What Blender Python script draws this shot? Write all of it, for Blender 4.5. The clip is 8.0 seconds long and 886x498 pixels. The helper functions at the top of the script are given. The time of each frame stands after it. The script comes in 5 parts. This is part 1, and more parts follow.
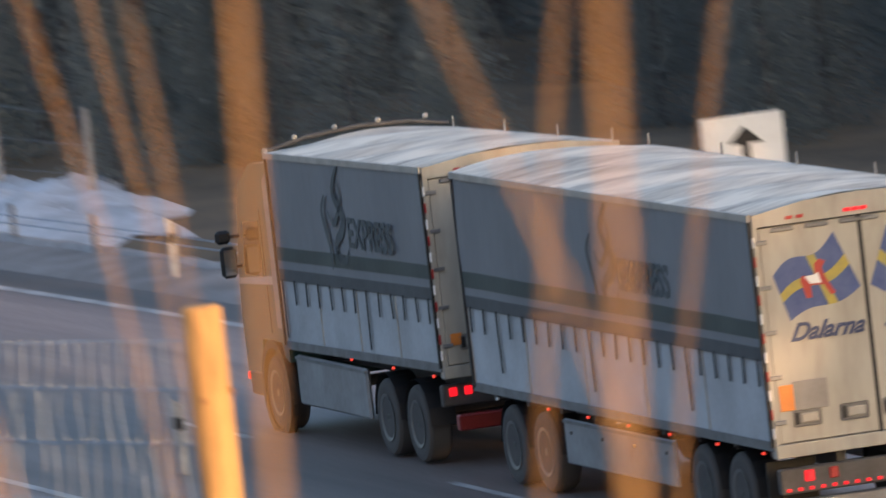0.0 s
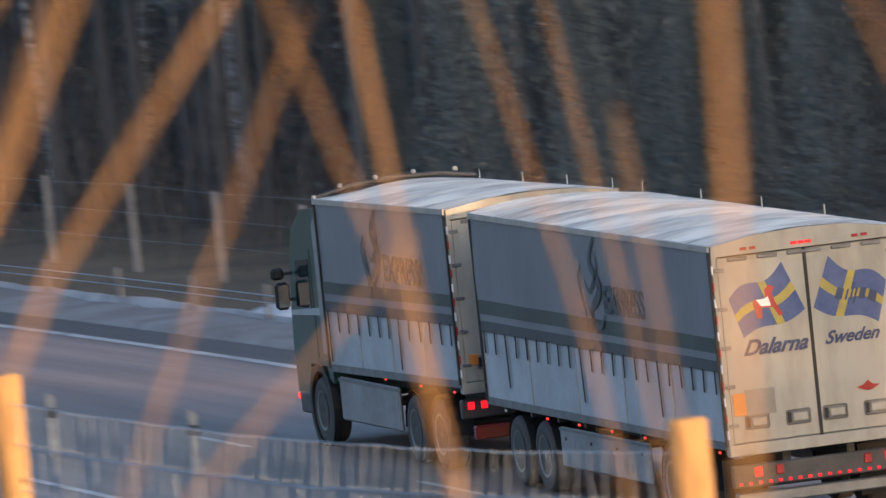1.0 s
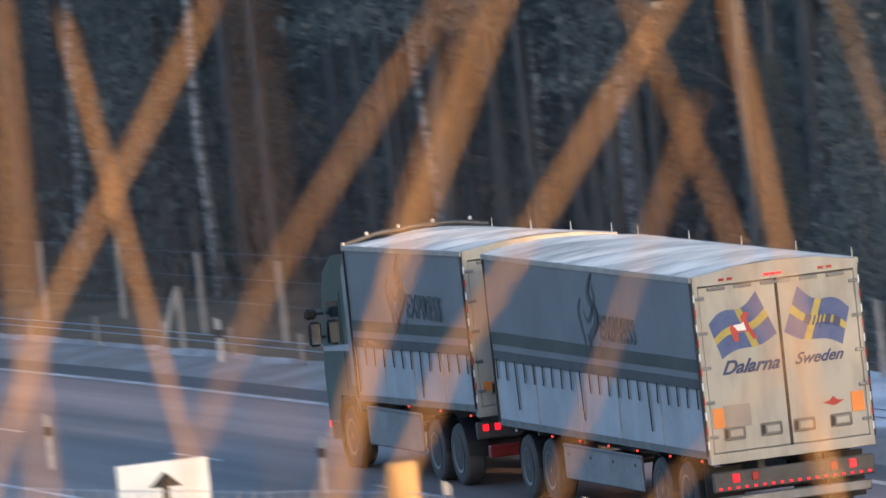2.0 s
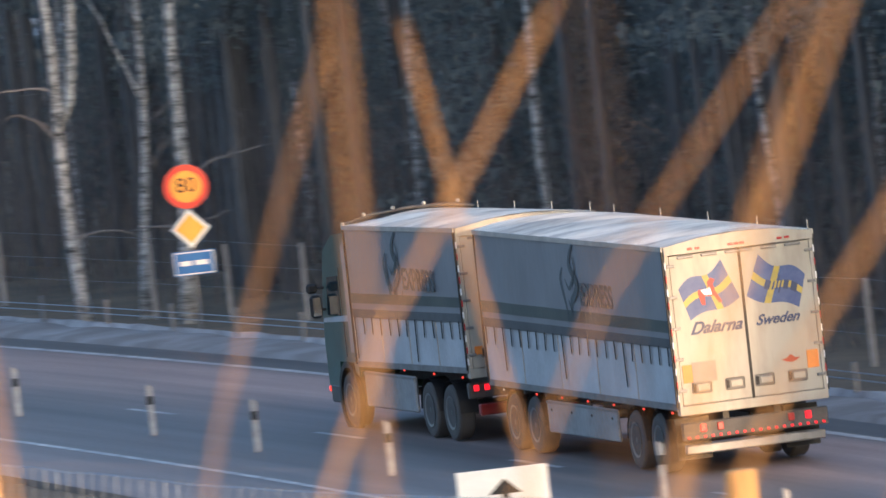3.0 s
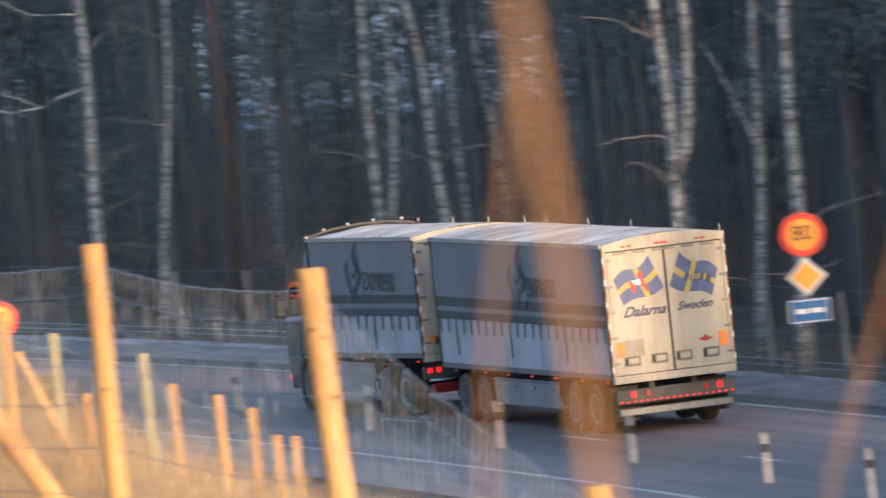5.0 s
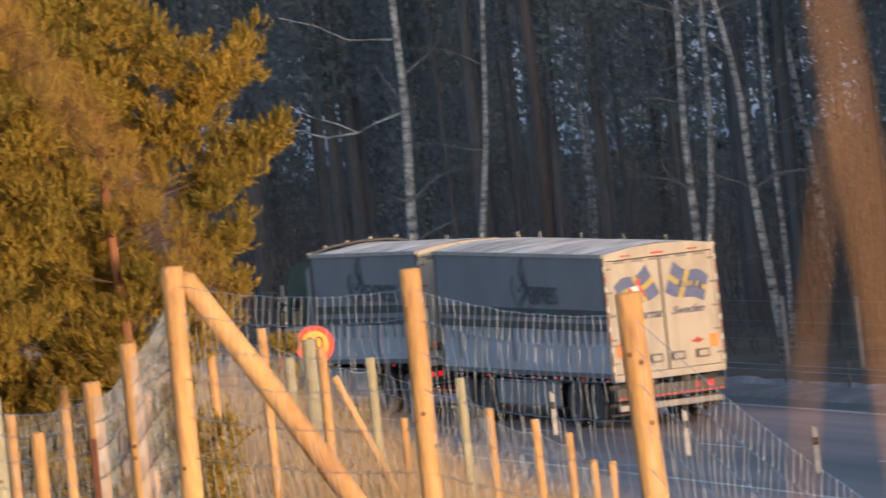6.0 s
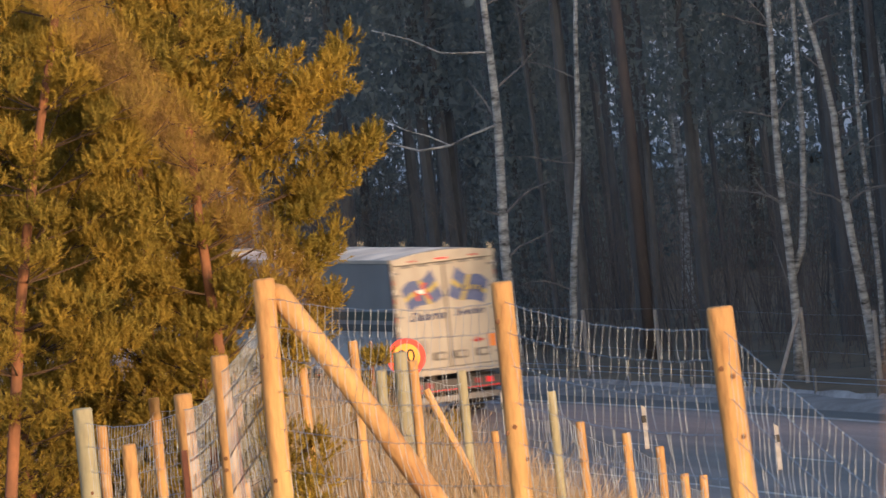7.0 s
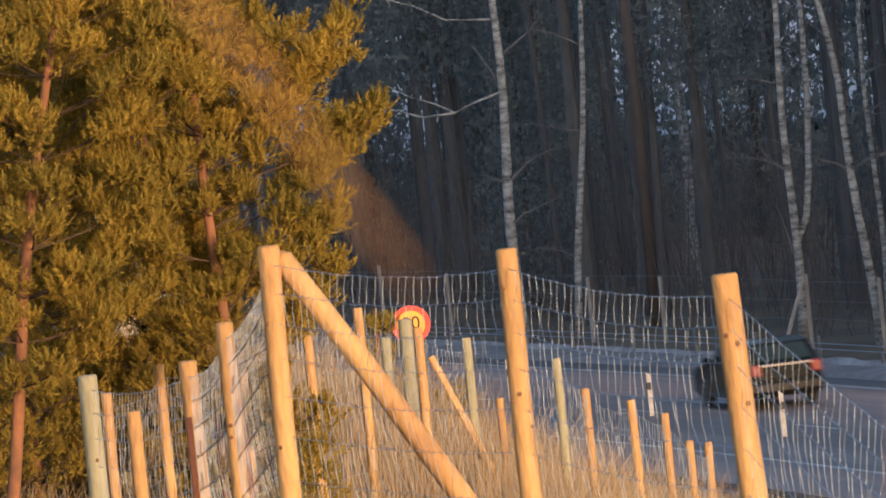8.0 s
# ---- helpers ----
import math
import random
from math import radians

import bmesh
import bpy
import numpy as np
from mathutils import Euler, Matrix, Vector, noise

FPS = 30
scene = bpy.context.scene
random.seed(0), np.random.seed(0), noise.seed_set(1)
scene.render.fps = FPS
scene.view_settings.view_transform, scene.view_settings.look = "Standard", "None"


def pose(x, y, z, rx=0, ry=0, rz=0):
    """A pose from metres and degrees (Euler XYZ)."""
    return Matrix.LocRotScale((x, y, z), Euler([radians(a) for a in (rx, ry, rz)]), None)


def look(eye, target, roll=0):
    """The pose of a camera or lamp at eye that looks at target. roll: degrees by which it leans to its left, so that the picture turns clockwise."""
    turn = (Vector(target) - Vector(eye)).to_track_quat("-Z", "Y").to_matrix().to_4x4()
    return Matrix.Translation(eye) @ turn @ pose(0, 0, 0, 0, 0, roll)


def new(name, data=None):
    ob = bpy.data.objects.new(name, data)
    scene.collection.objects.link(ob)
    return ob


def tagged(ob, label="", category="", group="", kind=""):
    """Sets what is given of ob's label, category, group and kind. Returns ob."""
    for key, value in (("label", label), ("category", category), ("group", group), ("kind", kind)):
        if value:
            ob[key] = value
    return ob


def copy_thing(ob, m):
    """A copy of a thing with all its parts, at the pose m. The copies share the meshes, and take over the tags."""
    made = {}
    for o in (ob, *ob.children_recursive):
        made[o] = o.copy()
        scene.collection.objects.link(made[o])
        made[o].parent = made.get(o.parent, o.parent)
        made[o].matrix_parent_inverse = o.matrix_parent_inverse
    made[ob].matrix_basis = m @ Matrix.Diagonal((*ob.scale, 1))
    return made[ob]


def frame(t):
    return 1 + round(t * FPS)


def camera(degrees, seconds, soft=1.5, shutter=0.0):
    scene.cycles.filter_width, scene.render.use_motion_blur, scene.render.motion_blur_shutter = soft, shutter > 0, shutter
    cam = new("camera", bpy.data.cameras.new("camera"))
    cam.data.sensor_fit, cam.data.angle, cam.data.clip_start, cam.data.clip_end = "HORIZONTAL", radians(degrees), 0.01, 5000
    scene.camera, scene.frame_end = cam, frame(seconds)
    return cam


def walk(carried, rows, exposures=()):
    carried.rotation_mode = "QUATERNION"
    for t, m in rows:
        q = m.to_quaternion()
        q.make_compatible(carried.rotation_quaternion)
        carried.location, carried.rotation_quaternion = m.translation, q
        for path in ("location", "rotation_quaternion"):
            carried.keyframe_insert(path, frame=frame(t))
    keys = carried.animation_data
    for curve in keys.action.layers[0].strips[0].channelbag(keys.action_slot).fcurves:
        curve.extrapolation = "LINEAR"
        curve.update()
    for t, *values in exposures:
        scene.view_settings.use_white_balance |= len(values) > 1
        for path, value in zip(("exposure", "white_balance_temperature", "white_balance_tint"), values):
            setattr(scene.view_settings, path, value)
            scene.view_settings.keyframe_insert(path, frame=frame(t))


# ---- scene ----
from itertools import product

EYE = 15.55  # height of the camera over the road


def aim(yaw, pitch, roll):
    return pose(0, 0, EYE, 0, 0, yaw) @ pose(0, 0, 0, 90 + pitch) @ pose(0, 0, 0, 0, 0, -roll)


CAMERA_ROWS = [
    (0.0, aim(-7.818, -4.865, 6.476)),
    (0.5, aim(-6.726, -4.387, 6.068)),
    (1.0, aim(-5.544, -4.078, 5.865)),
    (1.5, aim(-4.655, -3.791, 5.923)),
    (2.0, aim(-3.695, -3.464, 6.181)),
    (2.2, aim(-3.362, -3.367, 5.896)),
    (3.3, aim(-1.614, -3.185, 6.292)),
    (3.5, aim(-1.324, -3.090, 6.171)),
    (4.0, aim(-0.672, -2.913, 6.287)),
    (4.5, aim(0.000, -2.778, 6.146)),
    (4.7, aim(0.278, -2.765, 6.131)),
    (5.8, aim(2.252, -2.478, 5.905)),
    (6.0, aim(2.349, -2.434, 6.070)),
    (6.5, aim(2.752, -2.344, 6.061)),
    (7.0, aim(2.782, -2.326, 5.868)),
    (7.5, aim(2.804, -2.363, 6.012)),
    (8.0, aim(2.821, -2.481, 5.867)),
]
cam = camera(4.25, 8.0, soft=1.35, shutter=0.65)
cam.data.dof.use_dof = True
cam.data.dof.focus_distance = 140.0
cam.data.dof.aperture_fstop = 27.0
walk(cam, CAMERA_ROWS, exposures=[(0.0, 1.65, 5550, 15), (0.7, 1.64, 5300, 14.5), (1.5, 1.79, 5150, 12), (2.2, 1.83, 4900, 11.5), (3.5, 1.83, 4930, 11.5), (4.7, 1.76, 4920, 11), (5.8, 1.26, 5000, 13), (6.5, 1.2, 5130, 13.5), (8.0, 1.22, 5150, 13.5)])

# ---- light: low warm sun behind the camera to its right, blue sky ----
SUN_EL, SUN_AZ = 7.0, 27.0
world = bpy.data.worlds.new("sky")
scene.world = world
world.use_nodes = True
wn = world.node_tree.nodes
sky = wn.new("ShaderNodeTexSky")
sky.sky_type = "NISHITA"
sky.sun_disc = False
sky.dust_density, sky.ozone_density = 4.0, 0.8
sky.sun_elevation = radians(SUN_EL)
sky.sun_rotation = radians(180 - SUN_AZ)
wn["Background"].inputs["Strength"].default_value = 0.15
world.node_tree.links.new(sky.outputs[0], wn["Background"].inputs[0])
sun_data = bpy.data.lights.new("sun", "SUN")
sun_data.energy, sun_data.angle, sun_data.color = 2.0, radians(0.6), (1.0, 0.54, 0.21)
sun = new("sun", sun_data)
to_sun = Vector((math.sin(radians(SUN_AZ)) * math.cos(radians(SUN_EL)), -math.cos(radians(SUN_AZ)) * math.cos(radians(SUN_EL)), math.sin(radians(SUN_EL))))
sun.matrix_world = look(to_sun * 300, (0, 0, 0))


# ---- materials ----
def mat(name, color, rough=0.8, other=None, scale=3.0, fine=40.0, bump=0.15, metal=0.0, mix=0.5, glow=0.0, coords="Object", squeeze=(1, 1, 1), vary=0.0, gloss=0.5, thin=0.0):
    """Two-scale mottled surface: color and other mixed by coarse and fine noise."""
    m = bpy.data.materials.new(name)
    m.use_nodes = True
    nt, b = m.node_tree, m.node_tree.nodes["Principled BSDF"]
    tc, mp = nt.nodes.new("ShaderNodeTexCoord"), nt.nodes.new("ShaderNodeMapping")
    mp.inputs["Scale"].default_value = squeeze
    nt.links.new(tc.outputs[coords], mp.inputs[0])
    noises = []
    for s, d in ((scale, 4.0), (fine, 3.0)):
        n = nt.nodes.new("ShaderNodeTexNoise")
        n.inputs["Scale"].default_value, n.inputs["Detail"].default_value = s, d
        nt.links.new(mp.outputs[0], n.inputs["Vector"])
        noises.append(n)
    add = nt.nodes.new("ShaderNodeMath")
    add.operation = "MULTIPLY_ADD"
    add.inputs[1].default_value = 0.4
    nt.links.new(noises[1].outputs[0], add.inputs[0])
    nt.links.new(noises[0].outputs[0], add.inputs[2])
    ramp = nt.nodes.new("ShaderNodeValToRGB")
    other = other or tuple(c * 0.7 for c in color)
    ramp.color_ramp.elements[0].position, ramp.color_ramp.elements[1].position = 0.5 + 0.35 * (mix - 0.5), 0.9 + 0.35 * (mix - 0.5)
    ramp.color_ramp.elements[0].color, ramp.color_ramp.elements[1].color = (*color, 1), (*other, 1)
    nt.links.new(add.outputs[0], ramp.inputs[0])
    last = ramp.outputs[0]
    if vary:
        info, hsv, rng = nt.nodes.new("ShaderNodeObjectInfo"), nt.nodes.new("ShaderNodeHueSaturation"), nt.nodes.new("ShaderNodeMapRange")
        rng.inputs["To Min"].default_value, rng.inputs["To Max"].default_value = 1 - vary, 1 + vary
        nt.links.new(info.outputs["Random"], rng.inputs[0])
        nt.links.new(rng.outputs[0], hsv.inputs["Value"])
        nt.links.new(last, hsv.inputs["Color"])
        last = hsv.outputs[0]
    nt.links.new(last, b.inputs["Base Color"])
    b.inputs["Roughness"].default_value, b.inputs["Metallic"].default_value = rough, metal
    b.inputs["Specular IOR Level"].default_value = gloss
    if glow:
        b.inputs["Emission Color"].default_value, b.inputs["Emission Strength"].default_value = (*color, 1), glow
    if thin:
        # leaves and needles let part of the light through
        tl, mx = nt.nodes.new("ShaderNodeBsdfTranslucent"), nt.nodes.new("ShaderNodeMixShader")
        mx.inputs[0].default_value = thin
        nt.links.new(last, tl.inputs[0])
        nt.links.new(b.outputs[0], mx.inputs[1])
        nt.links.new(tl.outputs[0], mx.inputs[2])
        nt.links.new(mx.outputs[0], nt.nodes["Material Output"].inputs[0])
    if bump:
        bp = nt.nodes.new("ShaderNodeBump")
        bp.inputs["Strength"].default_value, bp.inputs["Distance"].default_value = bump, 0.02
        nt.links.new(noises[1].outputs[0], bp.inputs["Height"])
        nt.links.new(bp.outputs[0], b.inputs["Normal"])
    return m




def asphalt():
    """Reddish porphyry asphalt: pale worn wheel tracks, damp dark strips between them, streaks along the lane."""
    m = bpy.data.materials.new("damp_asphalt")
    m.use_nodes = True
    nt, b = m.node_tree, m.node_tree.nodes["Principled BSDF"]
    tc, mp, sep = nt.nodes.new("ShaderNodeTexCoord"), nt.nodes.new("ShaderNodeMapping"), nt.nodes.new("ShaderNodeSeparateXYZ")
    nt.links.new(tc.outputs["UV"], sep.inputs[0])
    nt.links.new(tc.outputs["UV"], mp.inputs[0])
    mp.inputs["Scale"].default_value = (1.0, 0.03, 1.0)
    streak, grain = nt.nodes.new("ShaderNodeTexNoise"), nt.nodes.new("ShaderNodeTexNoise")
    streak.inputs["Scale"].default_value, streak.inputs["Detail"].default_value = 1.3, 5.0
    grain.inputs["Scale"].default_value, grain.inputs["Detail"].default_value = 14.0, 4.0
    nt.links.new(mp.outputs[0], streak.inputs["Vector"])
    nt.links.new(tc.outputs["UV"], grain.inputs["Vector"])
    # the position across the lane, pushed about a little by the streaks
    shift = nt.nodes.new("ShaderNodeMath")
    shift.operation = "MULTIPLY_ADD"
    shift.inputs[1].default_value, shift.inputs[2].default_value = 0.8, -0.4
    nt.links.new(streak.outputs[0], shift.inputs[0])
    add, rng = nt.nodes.new("ShaderNodeMath"), nt.nodes.new("ShaderNodeMapRange")
    nt.links.new(sep.outputs[0], add.inputs[0])
    nt.links.new(shift.outputs[0], add.inputs[1])
    rng.inputs["From Min"].default_value, rng.inputs["From Max"].default_value = -8.0, 4.0
    nt.links.new(add.outputs[0], rng.inputs[0])
    ramp = nt.nodes.new("ShaderNodeValToRGB")
    bands = [(-7.7, 0.19), (-6.2, 0.18), (-5.2, 0.13), (-4.3, 0.15), (-3.1, 0.115), (-2.0, 0.13), (-1.1, 0.17), (0.1, 0.20), (1.2, 0.29), (2.5, 0.25), (3.2, 0.085)]
    els = ramp.color_ramp.elements
    while len(els) < len(bands):
        els.new(0.5)
    for e, (x, g) in zip(els, bands):
        warm = min(1.0, max(0.0, (g - 0.1) / 0.12))
        e.position, e.color = (x + 8) / 12, (g * (1.0 + 0.14 * warm), g * (0.92 - 0.08 * warm), g * (0.88 - 0.14 * warm), 1)
    nt.links.new(rng.outputs[0], ramp.inputs[0])
    hsv, val, mul = nt.nodes.new("ShaderNodeHueSaturation"), nt.nodes.new("ShaderNodeMapRange"), nt.nodes.new("ShaderNodeMath")
    mul.operation = "MULTIPLY"
    nt.links.new(streak.outputs[0], mul.inputs[0])
    nt.links.new(grain.outputs[0], mul.inputs[1])
    val.inputs["From Min"].default_value, val.inputs["From Max"].default_value = 0.1, 0.42
    val.inputs["To Min"].default_value, val.inputs["To Max"].default_value = 0.55, 1.4
    nt.links.new(mul.outputs[0], val.inputs[0])
    nt.links.new(val.outputs[0], hsv.inputs["Value"])
    nt.links.new(ramp.outputs[0], hsv.inputs["Color"])
    nt.links.new(hsv.outputs[0], b.inputs["Base Color"])
    b.inputs["Roughness"].default_value = 0.55
    bp = nt.nodes.new("ShaderNodeBump")
    bp.inputs["Strength"].default_value, bp.inputs["Distance"].default_value = 0.2, 0.02
    nt.links.new(grain.outputs[0], bp.inputs["Height"])
    nt.links.new(bp.outputs[0], b.inputs["Normal"])
    return m


ASPHALT = asphalt()
PAINT_LINE = mat("road_paint", (0.55, 0.55, 0.55), 0.6, (0.25, 0.25, 0.26), 1.2, 30, 0.1)
EARTH = mat("verge_soil", (0.16, 0.115, 0.07), 0.95, (0.075, 0.06, 0.04), 0.35, 5, 0.4)
GRAVEL = mat("frosty_gravel", (0.17, 0.16, 0.158), 0.9, (0.28, 0.28, 0.29), 0.8, 14, 0.4, mix=0.75)
FIELD = mat("distant_snow", (0.42, 0.46, 0.52), 0.8, (0.25, 0.28, 0.33), 0.05, 1.5, 0)
SNOW = mat("old_snow", (0.58, 0.61, 0.67), 0.75, (0.36, 0.37, 0.40), 0.9, 9, 0.3)
FROST = mat("dirty_snow_crust", (0.42, 0.41, 0.42), 0.85, (0.22, 0.21, 0.21), 1.4, 12, 0.3)
GRASS = mat("dry_grass", (0.33, 0.25, 0.16), 0.8, (0.22, 0.17, 0.11), 1.5, 12, 0, gloss=0.15)
STRAW = mat("dry_reed", (0.50, 0.29, 0.105), 0.7, (0.36, 0.205, 0.075), 8, 60, 0, gloss=0.2)
WOOD = mat("peeled_pine_post", (0.53, 0.33, 0.118), 0.8, (0.30, 0.16, 0.055), 3.0, 34, 0.5, mix=0.6, squeeze=(1, 1, 0.25), vary=0.12)
WOOD_GREEN = mat("weathered_post", (0.36, 0.34, 0.22), 0.85, (0.24, 0.22, 0.14), 3, 30, 0.3, squeeze=(1, 1, 0.3))
WOOD_GREY = mat("weathered_grey_wood", (0.36, 0.34, 0.335), 0.9, (0.22, 0.21, 0.205), 3, 20, 0.2)
KNOT = mat("knot", (0.15, 0.07, 0.03), 0.8)
RUST = mat("rusty_brown", (0.13, 0.05, 0.03), 0.9)
WIRE = mat("galvanised_wire", (0.36, 0.41, 0.49), 0.6, (0.29, 0.33, 0.39), 3, 30, 0, metal=0.85)
ZINC = mat("galvanised_steel", (0.22, 0.23, 0.25), 0.5, (0.15, 0.15, 0.16), 4, 40, 0.1, metal=0.6)
BIRCH = mat("birch_bark", (0.40, 0.41, 0.43), 0.85, (0.035, 0.035, 0.035), 3.4, 11, 0.3, mix=0.62, squeeze=(0.8, 0.8, 2.4))
BARK = mat("pine_bark", (0.115, 0.116, 0.123), 0.95, (0.078, 0.078, 0.084), 3, 12, 0.5, squeeze=(1, 1, 0.3))
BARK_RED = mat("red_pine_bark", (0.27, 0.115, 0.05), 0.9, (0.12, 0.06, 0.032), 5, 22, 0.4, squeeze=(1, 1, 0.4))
# darker copy of the red bark, with the wood's shade in its colour
BARK_DIM = mat("shaded_red_bark", (0.10, 0.082, 0.08), 0.95, (0.07, 0.062, 0.063), 3, 14, 0.4, squeeze=(1, 1, 0.3))
# bough bark darkened: the crown's inner shade is put into the colour
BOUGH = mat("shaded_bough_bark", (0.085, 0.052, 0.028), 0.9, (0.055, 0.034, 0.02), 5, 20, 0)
TWIG = mat("bare_twigs", (0.20, 0.192, 0.197), 0.9, (0.14, 0.133, 0.137), 3, 10, 0, gloss=0.1)
NEEDLE = mat("pine_needles", (0.39, 0.27, 0.036), 0.7, (0.20, 0.165, 0.03), 1.6, 20, 0, gloss=0.08, thin=0.35)
BRUSH = mat("shaded_brushwood", (0.15, 0.135, 0.132), 0.9, (0.10, 0.09, 0.088), 3, 10, 0, gloss=0.1)
# paler than real needles: haze over the wood is put into the colour
SPRUCE = mat("hazy_spruce_foliage", (0.215, 0.24, 0.24), 0.9, (0.15, 0.17, 0.172), 0.35, 2, 0, gloss=0.1, thin=0.45)
CURTAIN = mat("blue_grey_tarpaulin", (0.195, 0.208, 0.236), 0.5, (0.155, 0.167, 0.19), 0.9, 6, 0.12, squeeze=(1, 1, 0.5))
STRIPE = mat("dark_green_stripe", (0.036, 0.056, 0.06), 0.5, (0.026, 0.043, 0.046), 1, 8, 0.1)
HEM = mat("curtain_hem", (0.065, 0.072, 0.085), 0.6)
PRINT = mat("faded_print", (0.04, 0.055, 0.065), 0.6, (0.07, 0.085, 0.10), 2, 10, 0)
STRAP = mat("black_strap", (0.02, 0.022, 0.025), 0.7)
BOARD = mat("aluminium_board", (0.46, 0.49, 0.53), 0.5, (0.34, 0.36, 0.39), 1.2, 14, 0.1, metal=0.0, vary=0.08)
WHITE = mat("dirty_white_door", (0.375, 0.355, 0.31), 0.55, (0.27, 0.245, 0.205), 2.6, 9, 0.06, squeeze=(1, 1, 0.3), mix=0.85)
ROOF = mat("white_roof_canvas", (0.80, 0.73, 0.62), 0.6, (0.30, 0.25, 0.20), 1.3, 6, 0.1, squeeze=(0.35, 1.2, 1), mix=0.66)
STEEL = mat("dirty_frame_steel", (0.085, 0.082, 0.083), 0.65, (0.055, 0.05, 0.047), 3, 20, 0.2)
SKIRT = mat("grey_side_panel", (0.30, 0.31, 0.33), 0.5, (0.20, 0.20, 0.205), 1.2, 9, 0.1)
CAB_GREEN = mat("dark_green_cab", (0.03, 0.085, 0.075), 0.3, (0.02, 0.055, 0.05), 1.5, 12, 0.05)
CHROME = mat("chrome", (0.6, 0.6, 0.62), 0.2, metal=1.0, bump=0)
RUBBER = mat("road_dirty_rubber", (0.06, 0.057, 0.056), 0.9, (0.09, 0.083, 0.08), 3, 20, 0.2)
RIM = mat("steel_rim", (0.22, 0.22, 0.225), 0.5, (0.13, 0.128, 0.126), 4, 20, 0.1, metal=0.5)
GLASS = mat("dark_glass", (0.02, 0.035, 0.04), 0.08, bump=0)
RED_LAMP = mat("red_lamp", (0.45, 0.004, 0.006), 0.3, (0.40, 0.004, 0.006), bump=0, glow=0.9)
RED_TAPE = mat("red_reflector", (0.40, 0.025, 0.025), 0.3, bump=0)
AMBER = mat("amber_lamp", (0.5, 0.03, 0.012), 0.3, (0.5, 0.035, 0.012), bump=0, glow=0.7)
ORANGE = mat("orange_plate", (0.75, 0.24, 0.03), 0.5, (0.6, 0.2, 0.03))
GREY_PLATE = mat("grey_plate", (0.45, 0.42, 0.38), 0.5)
DULL_PLATE = mat("dull_grey_plate", (0.27, 0.25, 0.235), 0.55, (0.21, 0.195, 0.18), 3, 20, 0.1)
HANDLE_CUP = mat("dark_handle_cup", (0.19, 0.18, 0.17), 0.5, (0.12, 0.115, 0.11), 4, 30, 0.1)
FLAG_BLUE = mat("flag_blue", (0.03, 0.06, 0.20), 0.5, (0.06, 0.095, 0.24), 4, 20, 0, mix=0.35)
FLAG_YELLOW = mat("flag_yellow", (0.44, 0.34, 0.04), 0.5, (0.30, 0.26, 0.07), 4, 20, 0, mix=0.4)
FLAG_RED = mat("horse_red", (0.42, 0.04, 0.03), 0.5)
INK = mat("blue_lettering", (0.03, 0.05, 0.14), 0.5, bump=0)
SIGN_YELLOW = mat("sign_yellow", (1.0, 0.42, 0.02), 0.4, (0.9, 0.36, 0.02), bump=0, glow=0.0)
SIGN_RED = mat("sign_red", (0.85, 0.05, 0.02), 0.4, (0.8, 0.05, 0.02), bump=0)
SIGN_WHITE = mat("sign_white", (0.82, 0.82, 0.82), 0.45, (0.72, 0.72, 0.72), 2, 10, 0)
SIGN_BLUE = mat("sign_blue", (0.01, 0.13, 0.42), 0.4, (0.01, 0.12, 0.38), bump=0)
BLACK = mat("matt_black", (0.012, 0.012, 0.014), 0.6, bump=0)
CAR_PAINT = mat("dark_car_paint", (0.006, 0.009, 0.011), 0.14, (0.009, 0.011, 0.013), 2, 10, 0, gloss=0.35)
TAIL_RED = mat("unlit_tail_red", (0.22, 0.015, 0.015), 0.3, bump=0)
# white plastic greyed by dirt and by roadside shade put into the colour
PLASTIC = mat("dirty_shaded_plastic", (0.45, 0.45, 0.46), 0.6, (0.28, 0.27, 0.27), 6, 30, 0)


